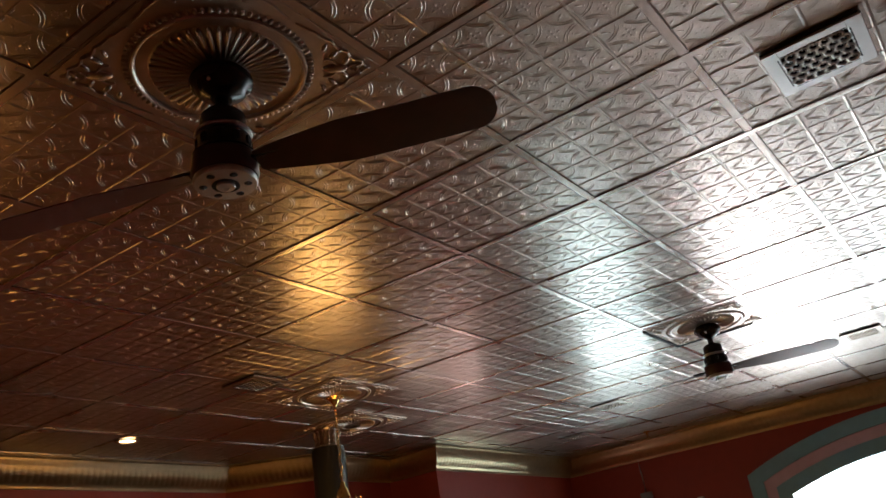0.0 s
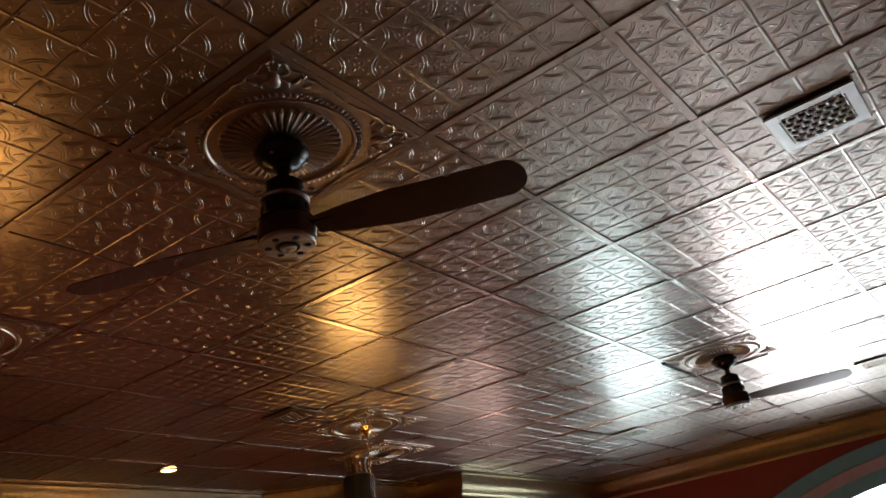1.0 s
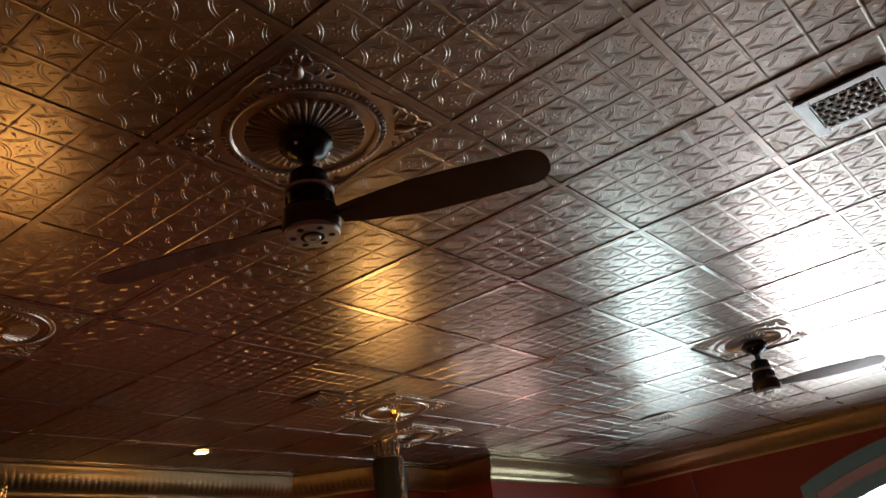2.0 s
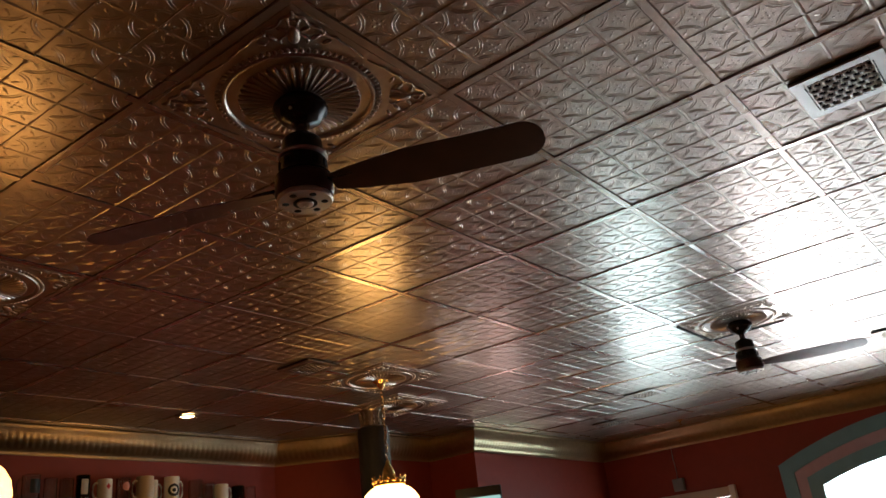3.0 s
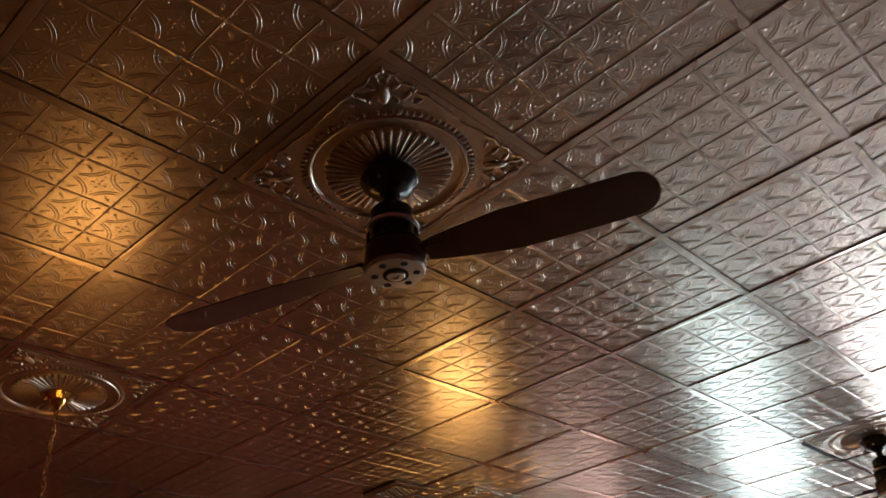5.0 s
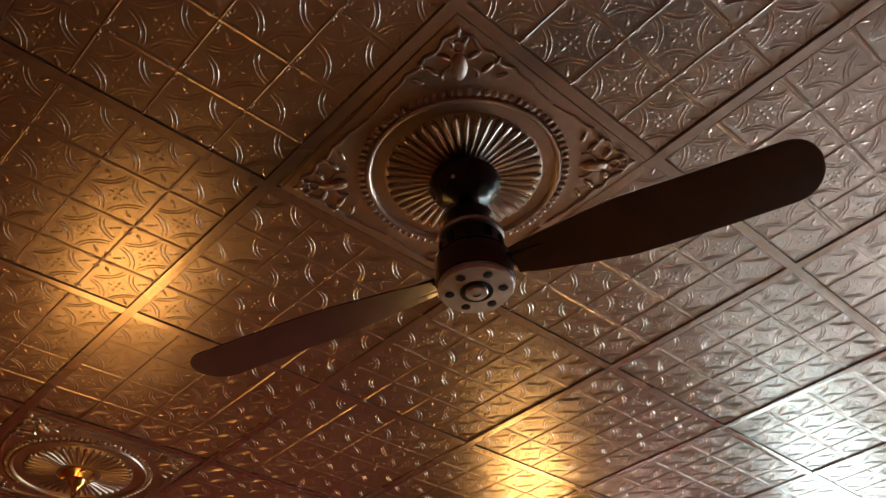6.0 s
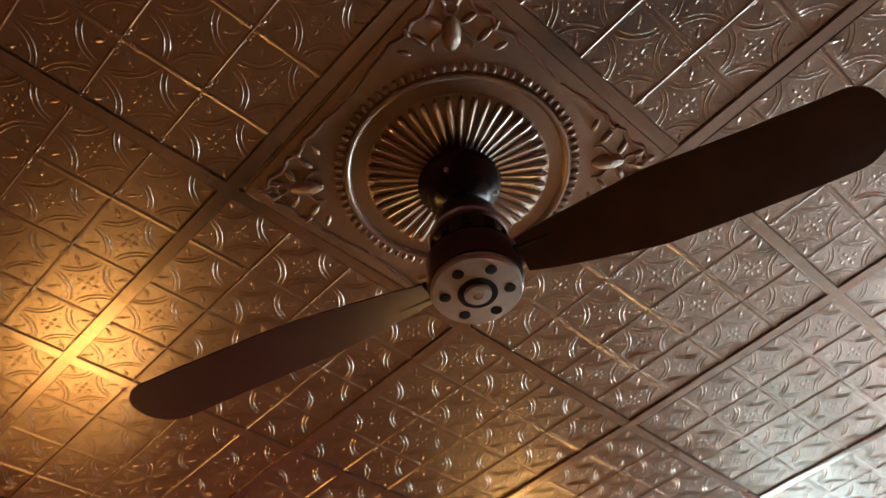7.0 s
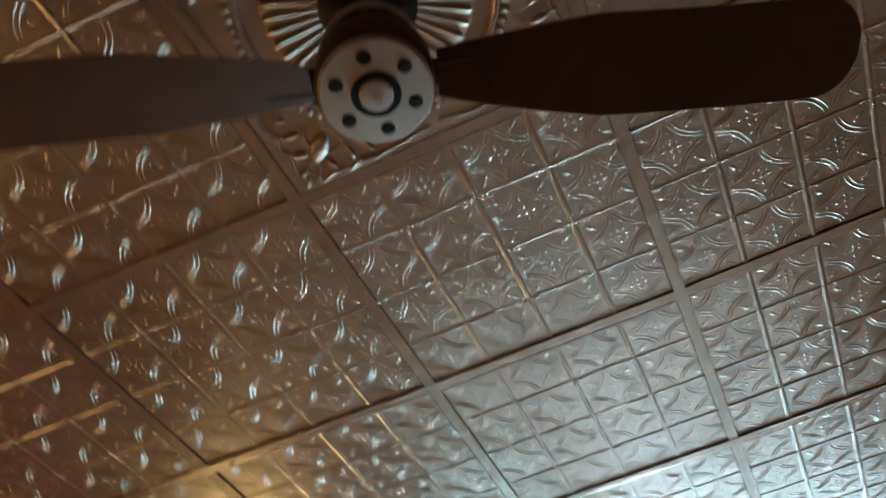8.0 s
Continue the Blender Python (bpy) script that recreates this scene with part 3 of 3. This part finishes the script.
# ---- ceiling fans ----
def ceiling_fan(x, y, turn):
    fan = thing("ceiling_fan", (x, y, H), "black two-bladed ceiling fan with dark walnut blades", "ceiling fan", "ceiling fans", turn)
    part("canopy", lathe(bmesh.new(), [(0, -0.010), (0.058, -0.012), (0.066, -0.018), (0.070, -0.030), (0.078, -0.033), (0.080, -0.042), (0.076, -0.052), (0.066, -0.060),
                                       (0.060, -0.072), (0.046, -0.082), (0.030, -0.088), (0.026, -0.094), (0, -0.094)], 48), "black", fan, "glossy black bell canopy", True)
    for a in (0.5, 2.6, 4.7):
        bm = bmesh.new()
        bmesh.ops.create_icosphere(bm, subdivisions=2, radius=0.005, matrix=Matrix.Translation((0.063 * math.cos(a), 0.063 * math.sin(a), -0.068)))
        part("screw", bm, "steel", fan, smooth=True)
    part("downrod", lathe(bmesh.new(), [(0.017, -0.090), (0.017, -0.140)], 20), "black", fan, smooth=True)
    part("upper_housing", lathe(bmesh.new(), [(0, -0.128), (0.030, -0.130), (0.046, -0.136), (0.055, -0.146), (0.057, -0.180), (0.059, -0.192), (0, -0.192)], 48), "black", fan, smooth=True)
    part("trim_ring", lathe(bmesh.new(), [(0.056, -0.190), (0.067, -0.193), (0.070, -0.198), (0.068, -0.203), (0.058, -0.206)], 48, False), "steel", fan, "dull steel ring", True)
    part("motor_housing", lathe(bmesh.new(), [(0, -0.203), (0.060, -0.204), (0.066, -0.212), (0.067, -0.245), (0.072, -0.256), (0.078, -0.262), (0, -0.262)], 48), "black", fan, smooth=True)
    for k in range(10):
        a = 2 * math.pi * k / 10
        bm = bmesh.new()
        box(bm, (0.0655, -0.0075, -0.240), (0.0685, 0.0075, -0.218), 0.001)
        bm.transform(pose(0, 0, 0, 0, 0, math.degrees(a)))
        part("vent_slot", bm, "hole", fan)
    part("blade_hub", lathe(bmesh.new(), [(0, -0.258), (0.074, -0.261), (0.080, -0.268), (0.081, -0.312), (0.077, -0.320), (0, -0.320)], 48), "blade", fan, "dark red-brown hub", True)
    # bottom plate with six holes
    bm = bmesh.new()
    lathe(bm, [(0, -0.318), (0.070, -0.319), (0.0755, -0.323), (0.0765, -0.331), (0.073, -0.3365), (0.031, -0.339), (0.029, -0.336), (0.0275, -0.336), (0, -0.336)], 64)
    plate = part("bottom_plate", bm, "disc", fan, "pale metal plate with six holes", True)
    for k in range(6):
        a = 2 * math.pi * (k + 0.3) / 6
        bm = bmesh.new()
        lathe(bm, [(0, -0.3370), (0.0088, -0.3372), (0.0098, -0.3385), (0.0088, -0.3389), (0, -0.3386)], 20)
        bm.transform(Matrix.Translation((0.053 * math.cos(a), 0.053 * math.sin(a), 0)))
        part("hole", bm, "hole", plate, "dark screw hole", True)
    # shade round the centre cap, put in as a flat black ring
    part("shadow_ring", lathe(bmesh.new(), [(0.0222, -0.3392), (0.0330, -0.3392), (0.0330, -0.3402), (0.0222, -0.3402)], 40, False), "hole", plate, "dark ring for the shade round the cap")
    part("centre_cap", lathe(bmesh.new(), [(0.0228, -0.337), (0.0226, -0.343), (0.0205, -0.3455), (0.008, -0.3465), (0.0075, -0.3445), (0, -0.3445)], 40), "disc", plate, smooth=True)
    for s in (0, 1):
        bm = bmesh.new()
        nl, rows = 26, []
        for k in range(nl + 1):
            t = 1 - (1 - k / nl) ** 1.8
            r = 0.085 + 0.585 * t
            half = 0.5 * (0.062 + 0.078 * min(1, t * 2.6) ** 0.8)
            if t > 0.90:
                half *= math.sqrt(max(0.02, 1 - ((t - 0.90) / 0.102) ** 2)) * 0.98 + 0.02
            tw = radians(-15 + 5 * t)
            row = []
            for u in (-1, -0.6, 0, 0.6, 1):
                w = u * half + 0.012 * math.sin(t * 2.2)
                row.append((r, w * math.cos(tw), -0.292 + w * math.sin(tw) - 0.010 * t + (0.003 if abs(u) < 1 else 0.0)))
            rows.append(row)
        up = [[bm.verts.new(p) for p in row] for row in rows]
        dn = [[bm.verts.new((p[0], p[1], p[2] - (0.0065 if 0 < q < 4 else 0.003))) for q, p in enumerate(row)] for row in rows]
        for k in range(nl):
            for q in range(4):
                bm.faces.new((up[k][q], up[k][q + 1], up[k + 1][q + 1], up[k + 1][q]))
                bm.faces.new((dn[k][q], dn[k][q + 1], dn[k + 1][q + 1], dn[k + 1][q]))
            for q in (0, 4):
                bm.faces.new((up[k][q], up[k + 1][q], dn[k + 1][q], dn[k][q]))
        for k in (0, nl):
            for q in range(4):
                bm.faces.new((up[k][q], up[k][q + 1], dn[k][q + 1], dn[k][q]))
        bm.transform(pose(0, 0, 0, 0, 0, 180 * s))
        blade = part("blade", bm, "blade", fan, "dark walnut blade with a rounded tip", True)
        bm = bmesh.new()
        box(bm, (0.066, -0.020, -0.2925), (0.150, 0.020, -0.2845), 0.003)
        bm.transform(pose(0, 0, 0, 0, 0, 180 * s))
        part("bracket", bm, "black", blade)
    return fan


ceiling_fan(0, 0, -68)
ceiling_fan(*FAN_B, -84)


# ---- pendant lamps ----
def pendant(x, y, turn, glass):
    lamp = thing("pendant_lamp", (x, y, H), "lit opal glass pendant on a brass chain with a crown gallery", "pendant lamp", "pendant lamps", turn)
    part("canopy", lathe(bmesh.new(), [(0, -0.010), (0.052, -0.012), (0.056, -0.020), (0.046, -0.028), (0.030, -0.038), (0.024, -0.056), (0.014, -0.064), (0.010, -0.078), (0, -0.078)], 36),
         "brass", lamp, smooth=True)
    for a in (0.4, 2.5, 4.6):
        bm = bmesh.new()
        bmesh.ops.create_icosphere(bm, subdivisions=2, radius=0.009, matrix=Matrix.Translation((0.050 * math.cos(a), 0.050 * math.sin(a), -0.026)))
        part("stud", bm, "brass", lamp, smooth=True)
    zc, k, base = -0.072, 0, None
    while zc > -0.55:
        if base is None:
            bm = bmesh.new()
            tube(bm, [(0.0085 * math.cos(t * math.pi / 6), 0, 0.0165 * math.sin(t * math.pi / 6)) for t in range(12)], 0.0024, 6, True)
            base = part("chain_link", bm, "brass", lamp, smooth=True)
            o = base
        else:
            o = new("chain_link", base.data)
            o.parent = lamp
        o.matrix_basis = pose(0, 0, zc - 0.014, 0, 0, 90 * (k % 2) + 20)
        zc -= 0.0275
        k += 1
    bm = bmesh.new()
    tube(bm, [(0.010 * math.cos(t * 0.75), 0.010 * math.sin(t * 0.75), -0.07 - 0.49 * t / 40) for t in range(41)], 0.0025, 6)
    part("cord", bm, "brass", lamp, "thin twisted cord", True)
    part("socket_cup", lathe(bmesh.new(), [(0, -0.545), (0.012, -0.548), (0.016, -0.570), (0.030, -0.590), (0.042, -0.625), (0.050, -0.668), (0.075, -0.684), (0.075, -0.690), (0, -0.690)], 32),
         "brass", lamp, smooth=True)
    gallery = part("gallery", lathe(bmesh.new(), [(0.072, -0.676), (0.098, -0.680), (0.103, -0.686), (0.103, -0.700), (0.097, -0.704), (0.092, -0.700)], 48, False), "brass", lamp, "pierced brass crown gallery", True)
    crest = None
    for k in range(14):
        if crest is None:
            bm = bmesh.new()
            bmesh.ops.create_icosphere(bm, subdivisions=2, radius=1, matrix=pose(0.103, 0, -0.668) @ Matrix.Diagonal((0.004, 0.011, 0.020, 1)))
            bmesh.ops.create_icosphere(bm, subdivisions=1, radius=0.006, matrix=Matrix.Translation((0.105, 0, -0.645)))
            for s in (-1, 1):
                tube(bm, [(0.104, s * (0.010 + 0.009 * math.sin(t * 0.7)), -0.682 + 0.0035 * t) for t in range(7)], 0.003, 5)
            crest = part("crest", bm, "brass", gallery, smooth=True)
        else:
            o = new("crest", crest.data)
            o.parent = gallery
            o.matrix_basis = pose(0, 0, 0, 0, 0, 360 * k / 14)
    part("globe", lathe(bmesh.new(), [(0.092, -0.702), (0.100, -0.708), (0.122, -0.718), (0.155, -0.745), (0.179, -0.785), (0.188, -0.835), (0.180, -0.890), (0.160, -0.935), (0.118, -0.965), (0.060, -0.980),
                                      (0, -0.983)], 48, False), glass, lamp, "glowing opal glass bowl", True)
    return lamp


pendant(*LAMP_A, 0, "globe_weak")
pendant(*LAMP_B, 35, "globe")


# ---- downlights ----
RING = {"bulb": "seam", "offbulb": "brass"}


def downlight(x, y, bulb, label):
    d = thing("downlight", (x, y, H), label, "downlight", "downlights")
    part("trim_ring", lathe(bmesh.new(), [(0.052, -0.005), (0.078, -0.007), (0.082, -0.011), (0.076, -0.014), (0.058, -0.014), (0.050, -0.006)], 40, False), RING[bulb], d, "metal trim ring", True)
    part("lens", lathe(bmesh.new(), [(0, -0.0095), (0.024, -0.0092), (0.042, -0.0085), (0.053, -0.0070)], 36, False), bulb, d, smooth=True)


downlight(2.07, 3.48, "bulb", "lit round downlight in the tin ceiling")
downlight(1.985, -1.365, "offbulb", "unlit round brass downlight in the tin ceiling")


# ---- air registers ----
def register(x, y, half, material, label):
    reg = thing("air_register", (x, y, H), label, "air register", "air registers")
    part("backing", box(bmesh.new(), (-half + 0.01, -half + 0.01, -0.009), (half - 0.01, half - 0.01, -0.007)), "hole", reg)
    b = 0.045
    bm = bmesh.new()
    for lo, hi in (((-half, -half), (half, -half + b)), ((-half, half - b), (half, half)), ((-half, -half + b), (-half + b, half - b)), ((half - b, -half + b), (half, half - b))):
        box(bm, (*lo, -0.016), (*hi, -0.006), 0.002)
    part("frame", bm, material, reg)
    part("open_gap", box(bmesh.new(), (-half - 0.008, -half + 0.006, -0.009), (-half - 0.001, half - 0.002, -0.006)), "gap", reg, "dark gap along one edge")
    slot = None
    w = half - b
    for side in range(4):
        for k in range(9):
            t = -w + 2 * w * (k + 0.5) / 9
            if slot is None:
                bm = bmesh.new()
                box(bm, (-0.008, -0.0022, -0.0166), (0.008, 0.0022, -0.0158))
                slot = part("slot", bm, "hole", reg)
                o = slot
            else:
                o = new("slot", slot.data)
                o.parent = reg
            o.matrix_basis = pose(0, 0, 0, 0, 0, 90 * side) @ pose(t, -half + b - 0.007, 0)
    # pierced lattice of oval eyes
    eye = None
    nx = 6
    for i in range(nx):
        for j in range(nx):
            px, py = -w + 2 * w * (i + 0.5) / nx, -w + 2 * w * (j + (0.5 if i % 2 else 0.0)) / nx
            if abs(py) > w - 0.006:
                continue
            if eye is None:
                bm = bmesh.new()
                r = w / nx
                pts = [(r * 1.22 * math.cos(t * math.pi / 6), r * 1.12 * math.sin(t * math.pi / 6), -0.0145) for t in range(12)]
                tube(bm, pts, 0.0043, 5, True)
                for a in (0, 90):
                    q = Matrix.Rotation(radians(a), 3, 'Z')
                    tube(bm, [q @ Vector((-r * 0.55 if a else -r, 0, -0.0145)), q @ Vector((-r * 0.35, 0, -0.0145))], 0.0028, 5)
                eye = part("grille_eye", bm, material, reg)
                o = eye
            else:
                o = new("grille_eye", eye.data)
                o.parent = reg
            o.matrix_basis = pose(px, py, 0)
    return reg


register(1.23, -1.212, 0.140, "register", "white metal air register with a pierced grille")
for x, y in ((1.97, 2.10), (5.15, 1.36), (6.12, 2.20), (5.15, -0.62)):
    register(x, y, 0.135, "brownvent", "bronze painted air register with a pierced grille")

# sprinkler
spr = thing("sprinkler_head", (6.85, 1.78, H), "small brass sprinkler head under the tin ceiling", "sprinkler")
part("escutcheon", lathe(bmesh.new(), [(0, -0.004), (0.034, -0.006), (0.036, -0.012), (0.014, -0.020), (0.012, -0.040), (0, -0.040)], 28), "brass", spr, smooth=True)
part("deflector", lathe(bmesh.new(), [(0, -0.058), (0.020, -0.058), (0.020, -0.060), (0, -0.060)], 24), "brass", spr)
bm = bmesh.new()
for s in (-1, 1):
    tube(bm, [(s * 0.006, 0, -0.036), (s * 0.014, 0, -0.046), (s * 0.004, 0, -0.058)], 0.002, 6)
part("frame_arms", bm, "brass", spr)

# ---- black column with a leafy capital ----
col = thing("column", (*COLUMN, 0), "round black column with a flared bronze capital", "column")
part("shaft", lathe(bmesh.new(), [(0.15, 0), (0.15, 0.06), (0.125, 0.09), (0.12, 2.82), (0.116, 2.85)], 48), "plastic", col, "matt black shaft", True)
part("capital", lathe(bmesh.new(), [(0.116, 2.849), (0.110, 2.858), (0.088, 2.866), (0.080, 2.90), (0.083, 2.945), (0.090, 2.975), (0.098, H - 0.012)], 48, False), "brownvent", col, "bronze tin bell capital", True)
leaf = None
for k in range(14):
    if leaf is None:
        bm = bmesh.new()
        tube(bm, [(0.090, 0, 2.868), (0.083, 0, 2.90), (0.090, 0, 2.94), (0.098, 0, 2.968), (0.103, 0, 2.958)], [0.006, 0.010, 0.012, 0.009, 0.004], 7)
        leaf = part("leaf", bm, "brownvent", col, smooth=True)
    else:
        o = new("leaf", leaf.data)
        o.parent = col
        o.matrix_basis = pose(0, 0, 0, 0, 0, 360 * k / 14)

# ---- hung screen beside the recess ----
tv = thing("television", (4.515, 2.78, 2.255), "small black flat television on a wall arm, switched on", "television", turn=-57)
part("case", box(bmesh.new(), (-0.20, -0.005, -0.18), (0.20, 0.06, 0.18), 0.010), "plastic", tv)
part("bezel", box(bmesh.new(), (-0.195, -0.012, 0.095), (0.195, -0.005, 0.175), 0.002), "plastic", tv)
part("screen", box(bmesh.new(), (-0.185, -0.009, -0.150), (0.185, -0.0055, 0.055)), "screen", tv, "lit screen, pale rosy picture")
part("screen_band", box(bmesh.new(), (-0.185, -0.009, 0.056), (0.185, -0.0055, 0.094)), "screentop", tv, "lit green and blue picture band")
bm = bmesh.new()
tube(bm, [(0, 0.055, 0), (-0.03, 0.20, 0), (-0.16, 0.51, 0)], 0.018, 8)
part("wall_arm", bm, "plastic", tv)

# ---- unseen glowing panel on the pier wall, added for a rosy ceiling reflection ----
sign = thing("wall_sign", (5.45, RY, 2.0), "added glowing panel with a pale rosy face", "wall sign")
part("case", box(bmesh.new(), (-0.32, -0.07, -0.26), (0.32, -0.001, 0.26), 0.012), "plastic", sign)
part("face", box(bmesh.new(), (-0.295, -0.076, -0.235), (0.295, -0.0705, 0.235)), "rosyglow", sign, "glowing rosy face")

# ---- cord and box above the door ----
cable = thing("cable", (X1 - 0.012, 2.16, 2.80), "pale cable running down the wall from the cornice", "cable")
bm = bmesh.new()
tube(bm, [(0, 0, 0.05), (0, 0.004, -0.1), (0, -0.004, -0.22), (0, 0.002, -0.33)], 0.006, 8)
part("wire", bm, "cord", cable, smooth=True)
jb = thing("junction_box", (X1, 2.15, 2.40), "small grey plastic box above the door", "junction box")
part("body", box(bmesh.new(), (-0.06, -0.06, -0.06), (-0.001, 0.06, 0.07), 0.008), "grey", jb)
part("lid", box(bmesh.new(), (-0.066, -0.052, -0.052), (-0.0605, 0.052, 0.062), 0.002), "grey", jb)

# ---- mug shelf ----
SZ = 2.475
shelf = thing("wall_shelf", (2.0, Y1, SZ), "dark wooden shelf board full of mugs", "shelf")
part("board", box(bmesh.new(), (-1.3, -0.24, -0.03), (1.15, -0.001, 0), 0.004), "shelf", shelf)
for x in (-1.0, 0, 0.95):
    bm = bmesh.new()
    prism(bm, [(0, 0), (-0.20, 0), (-0.03, -0.2), (0, -0.2)], -0.015, 0.015)
    bm.transform(pose(x, -0.001, -0.031, 90, 0, 90))
    part("bracket", bm, "shelf", shelf)


def mug(x, y, r, h, material, label, side=1, turn=0, flare=0.0, group="mugs on the shelf", name="mug"):
    t = thing(name, (x, y, SZ), label, name, group, turn)
    wall = 0.005
    rows = [(0, 0), (r * 0.92, 0.0), (r, 0.008), (r * (1 - flare * 0.4), h * 0.5), (r * (1 + flare), h - 0.003), (r * (1 + flare) - wall * 0.5, h), (r * (1 + flare) - wall, h - 0.003), (r - wall, 0.012), (0, 0.010)]
    part("body", lathe(bmesh.new(), rows, 32), material, t, smooth=True)
    if side:
        bm = bmesh.new()
        q = h * 0.33
        pts = [(side * (r - 0.003), 0, h * 0.5 + q), (side * (r + 0.022), 0, h * 0.5 + q), (side * (r + 0.036), 0, h * 0.5 + q * 0.6), (side * (r + 0.038), 0, h * 0.5 - q * 0.4), (side * (r + 0.026), 0, h * 0.5 - q * 0.95), (side * (r - 0.003), 0, h * 0.5 - q)]
        tube(bm, pts, 0.007, 8)
        part("handle", bm, material, t, smooth=True)
    return t


def patch(t, material, r, z0, z1, a0, a1, label=""):
    bm = bmesh.new()
    n = 8
    v = [[bm.verts.new((q * math.cos(radians(a0 + (a1 - a0) * k / n)), q * math.sin(radians(a0 + (a1 - a0) * k / n)), z)) for k in range(n + 1)] for z in (z0, z1) for q in (r + 0.0008,)]
    for k in range(n):
        bm.faces.new((v[0][k], v[0][k + 1], v[1][k + 1], v[1][k]))
    part("print", bm, material, t, label)


def emblem(t, material, r, z, size, at, label, hole=0.0):
    """A printed disc or ring wrapped on the body of a mug."""
    bm = bmesh.new()
    n = 20
    v = [[bm.verts.new(((r + 0.0012) * math.cos(radians(at) + q * math.cos(k * 2 * math.pi / n) / r), (r + 0.0012) * math.sin(radians(at) + q * math.cos(k * 2 * math.pi / n) / r),
                        z + q * math.sin(k * 2 * math.pi / n))) for k in range(n)] for q in (size, max(hole, size * 0.5), max(hole, 0.001))]
    for a, b in ((0, 1), (1, 2)):
        if hole and b == 2:
            break
        for k in range(n):
            bm.faces.new((v[a][k], v[a][(k + 1) % n], v[b][(k + 1) % n], v[b][k]))
    part("print", bm, material, t, label)


MY = Y1 - 0.13
mug(1.03, MY, 0.045, 0.17, "mugglass", "clear glass beer mug", 1)
m = mug(1.24, MY, 0.055, 0.17, "mugglass", "clear glass beer mug with dark print", -1)
patch(m, "blackmark", 0.055, 0.05, 0.14, -120, -40, "dark worn print")
mug(1.38, MY + 0.02, 0.042, 0.155, "mugglass", "slim clear glass tumbler", 0, name="tumbler")
mug(1.48, MY, 0.045, 0.15, "mugglass", "clear glass beer mug", 1)
m = mug(1.60, MY + 0.01, 0.045, 0.18, "bottle", "dark green glass jar with a pale label", 0, name="jar")
patch(m, "pale", 0.045, 0.05, 0.15, -130, -70, "pale paper label")
m = mug(1.755, MY, 0.050, 0.155, "china", "white china mug with a red diamond", -1)
bm = bmesh.new()
bm.faces.new([bm.verts.new(p) for p in ((0, -0.0515, 0.125), (0.017, -0.0490, 0.103), (0, -0.0515, 0.081), (-0.017, -0.0490, 0.103))])
part("print", bm, "redmark", m, "red diamond print")
m = mug(1.895, MY, 0.048, 0.165, "mugglass", "clear glass mug with a pink label", 1)
emblem(m, "pinkmark", 0.048, 0.105, 0.030, -90, "round pink label")
mug(2.06, MY - 0.01, 0.062, 0.180, "beige", "tall beige stoneware beer stein", -1)
mug(2.15, MY + 0.045, 0.046, 0.165, "china", "white china mug behind a stein", 1)
m = mug(2.29, MY, 0.056, 0.185, "china", "white china stein with a black band", 1)
emblem(m, "blackmark", 0.056, 0.085, 0.046, -105, "black printed ring", 0.027)
emblem(m, "blackmark", 0.056, 0.085, 0.014, -105, "black printed dot")
mug(2.50, MY, 0.052, 0.165, "mugglass", "clear glass beer mug", 1)
mug(2.64, MY + 0.03, 0.045, 0.15, "mugglass", "clear glass beer mug", -1)
m = mug(2.74, MY, 0.055, 0.14, "china", "squat white china stein", 1)
mug(2.90, MY, 0.05, 0.13, "bottle", "dark green glass jar without label", 0, name="jar")
mug(3.02, MY, 0.045, 0.125, "mugglass", "short clear glass tumbler", 0, name="tumbler")
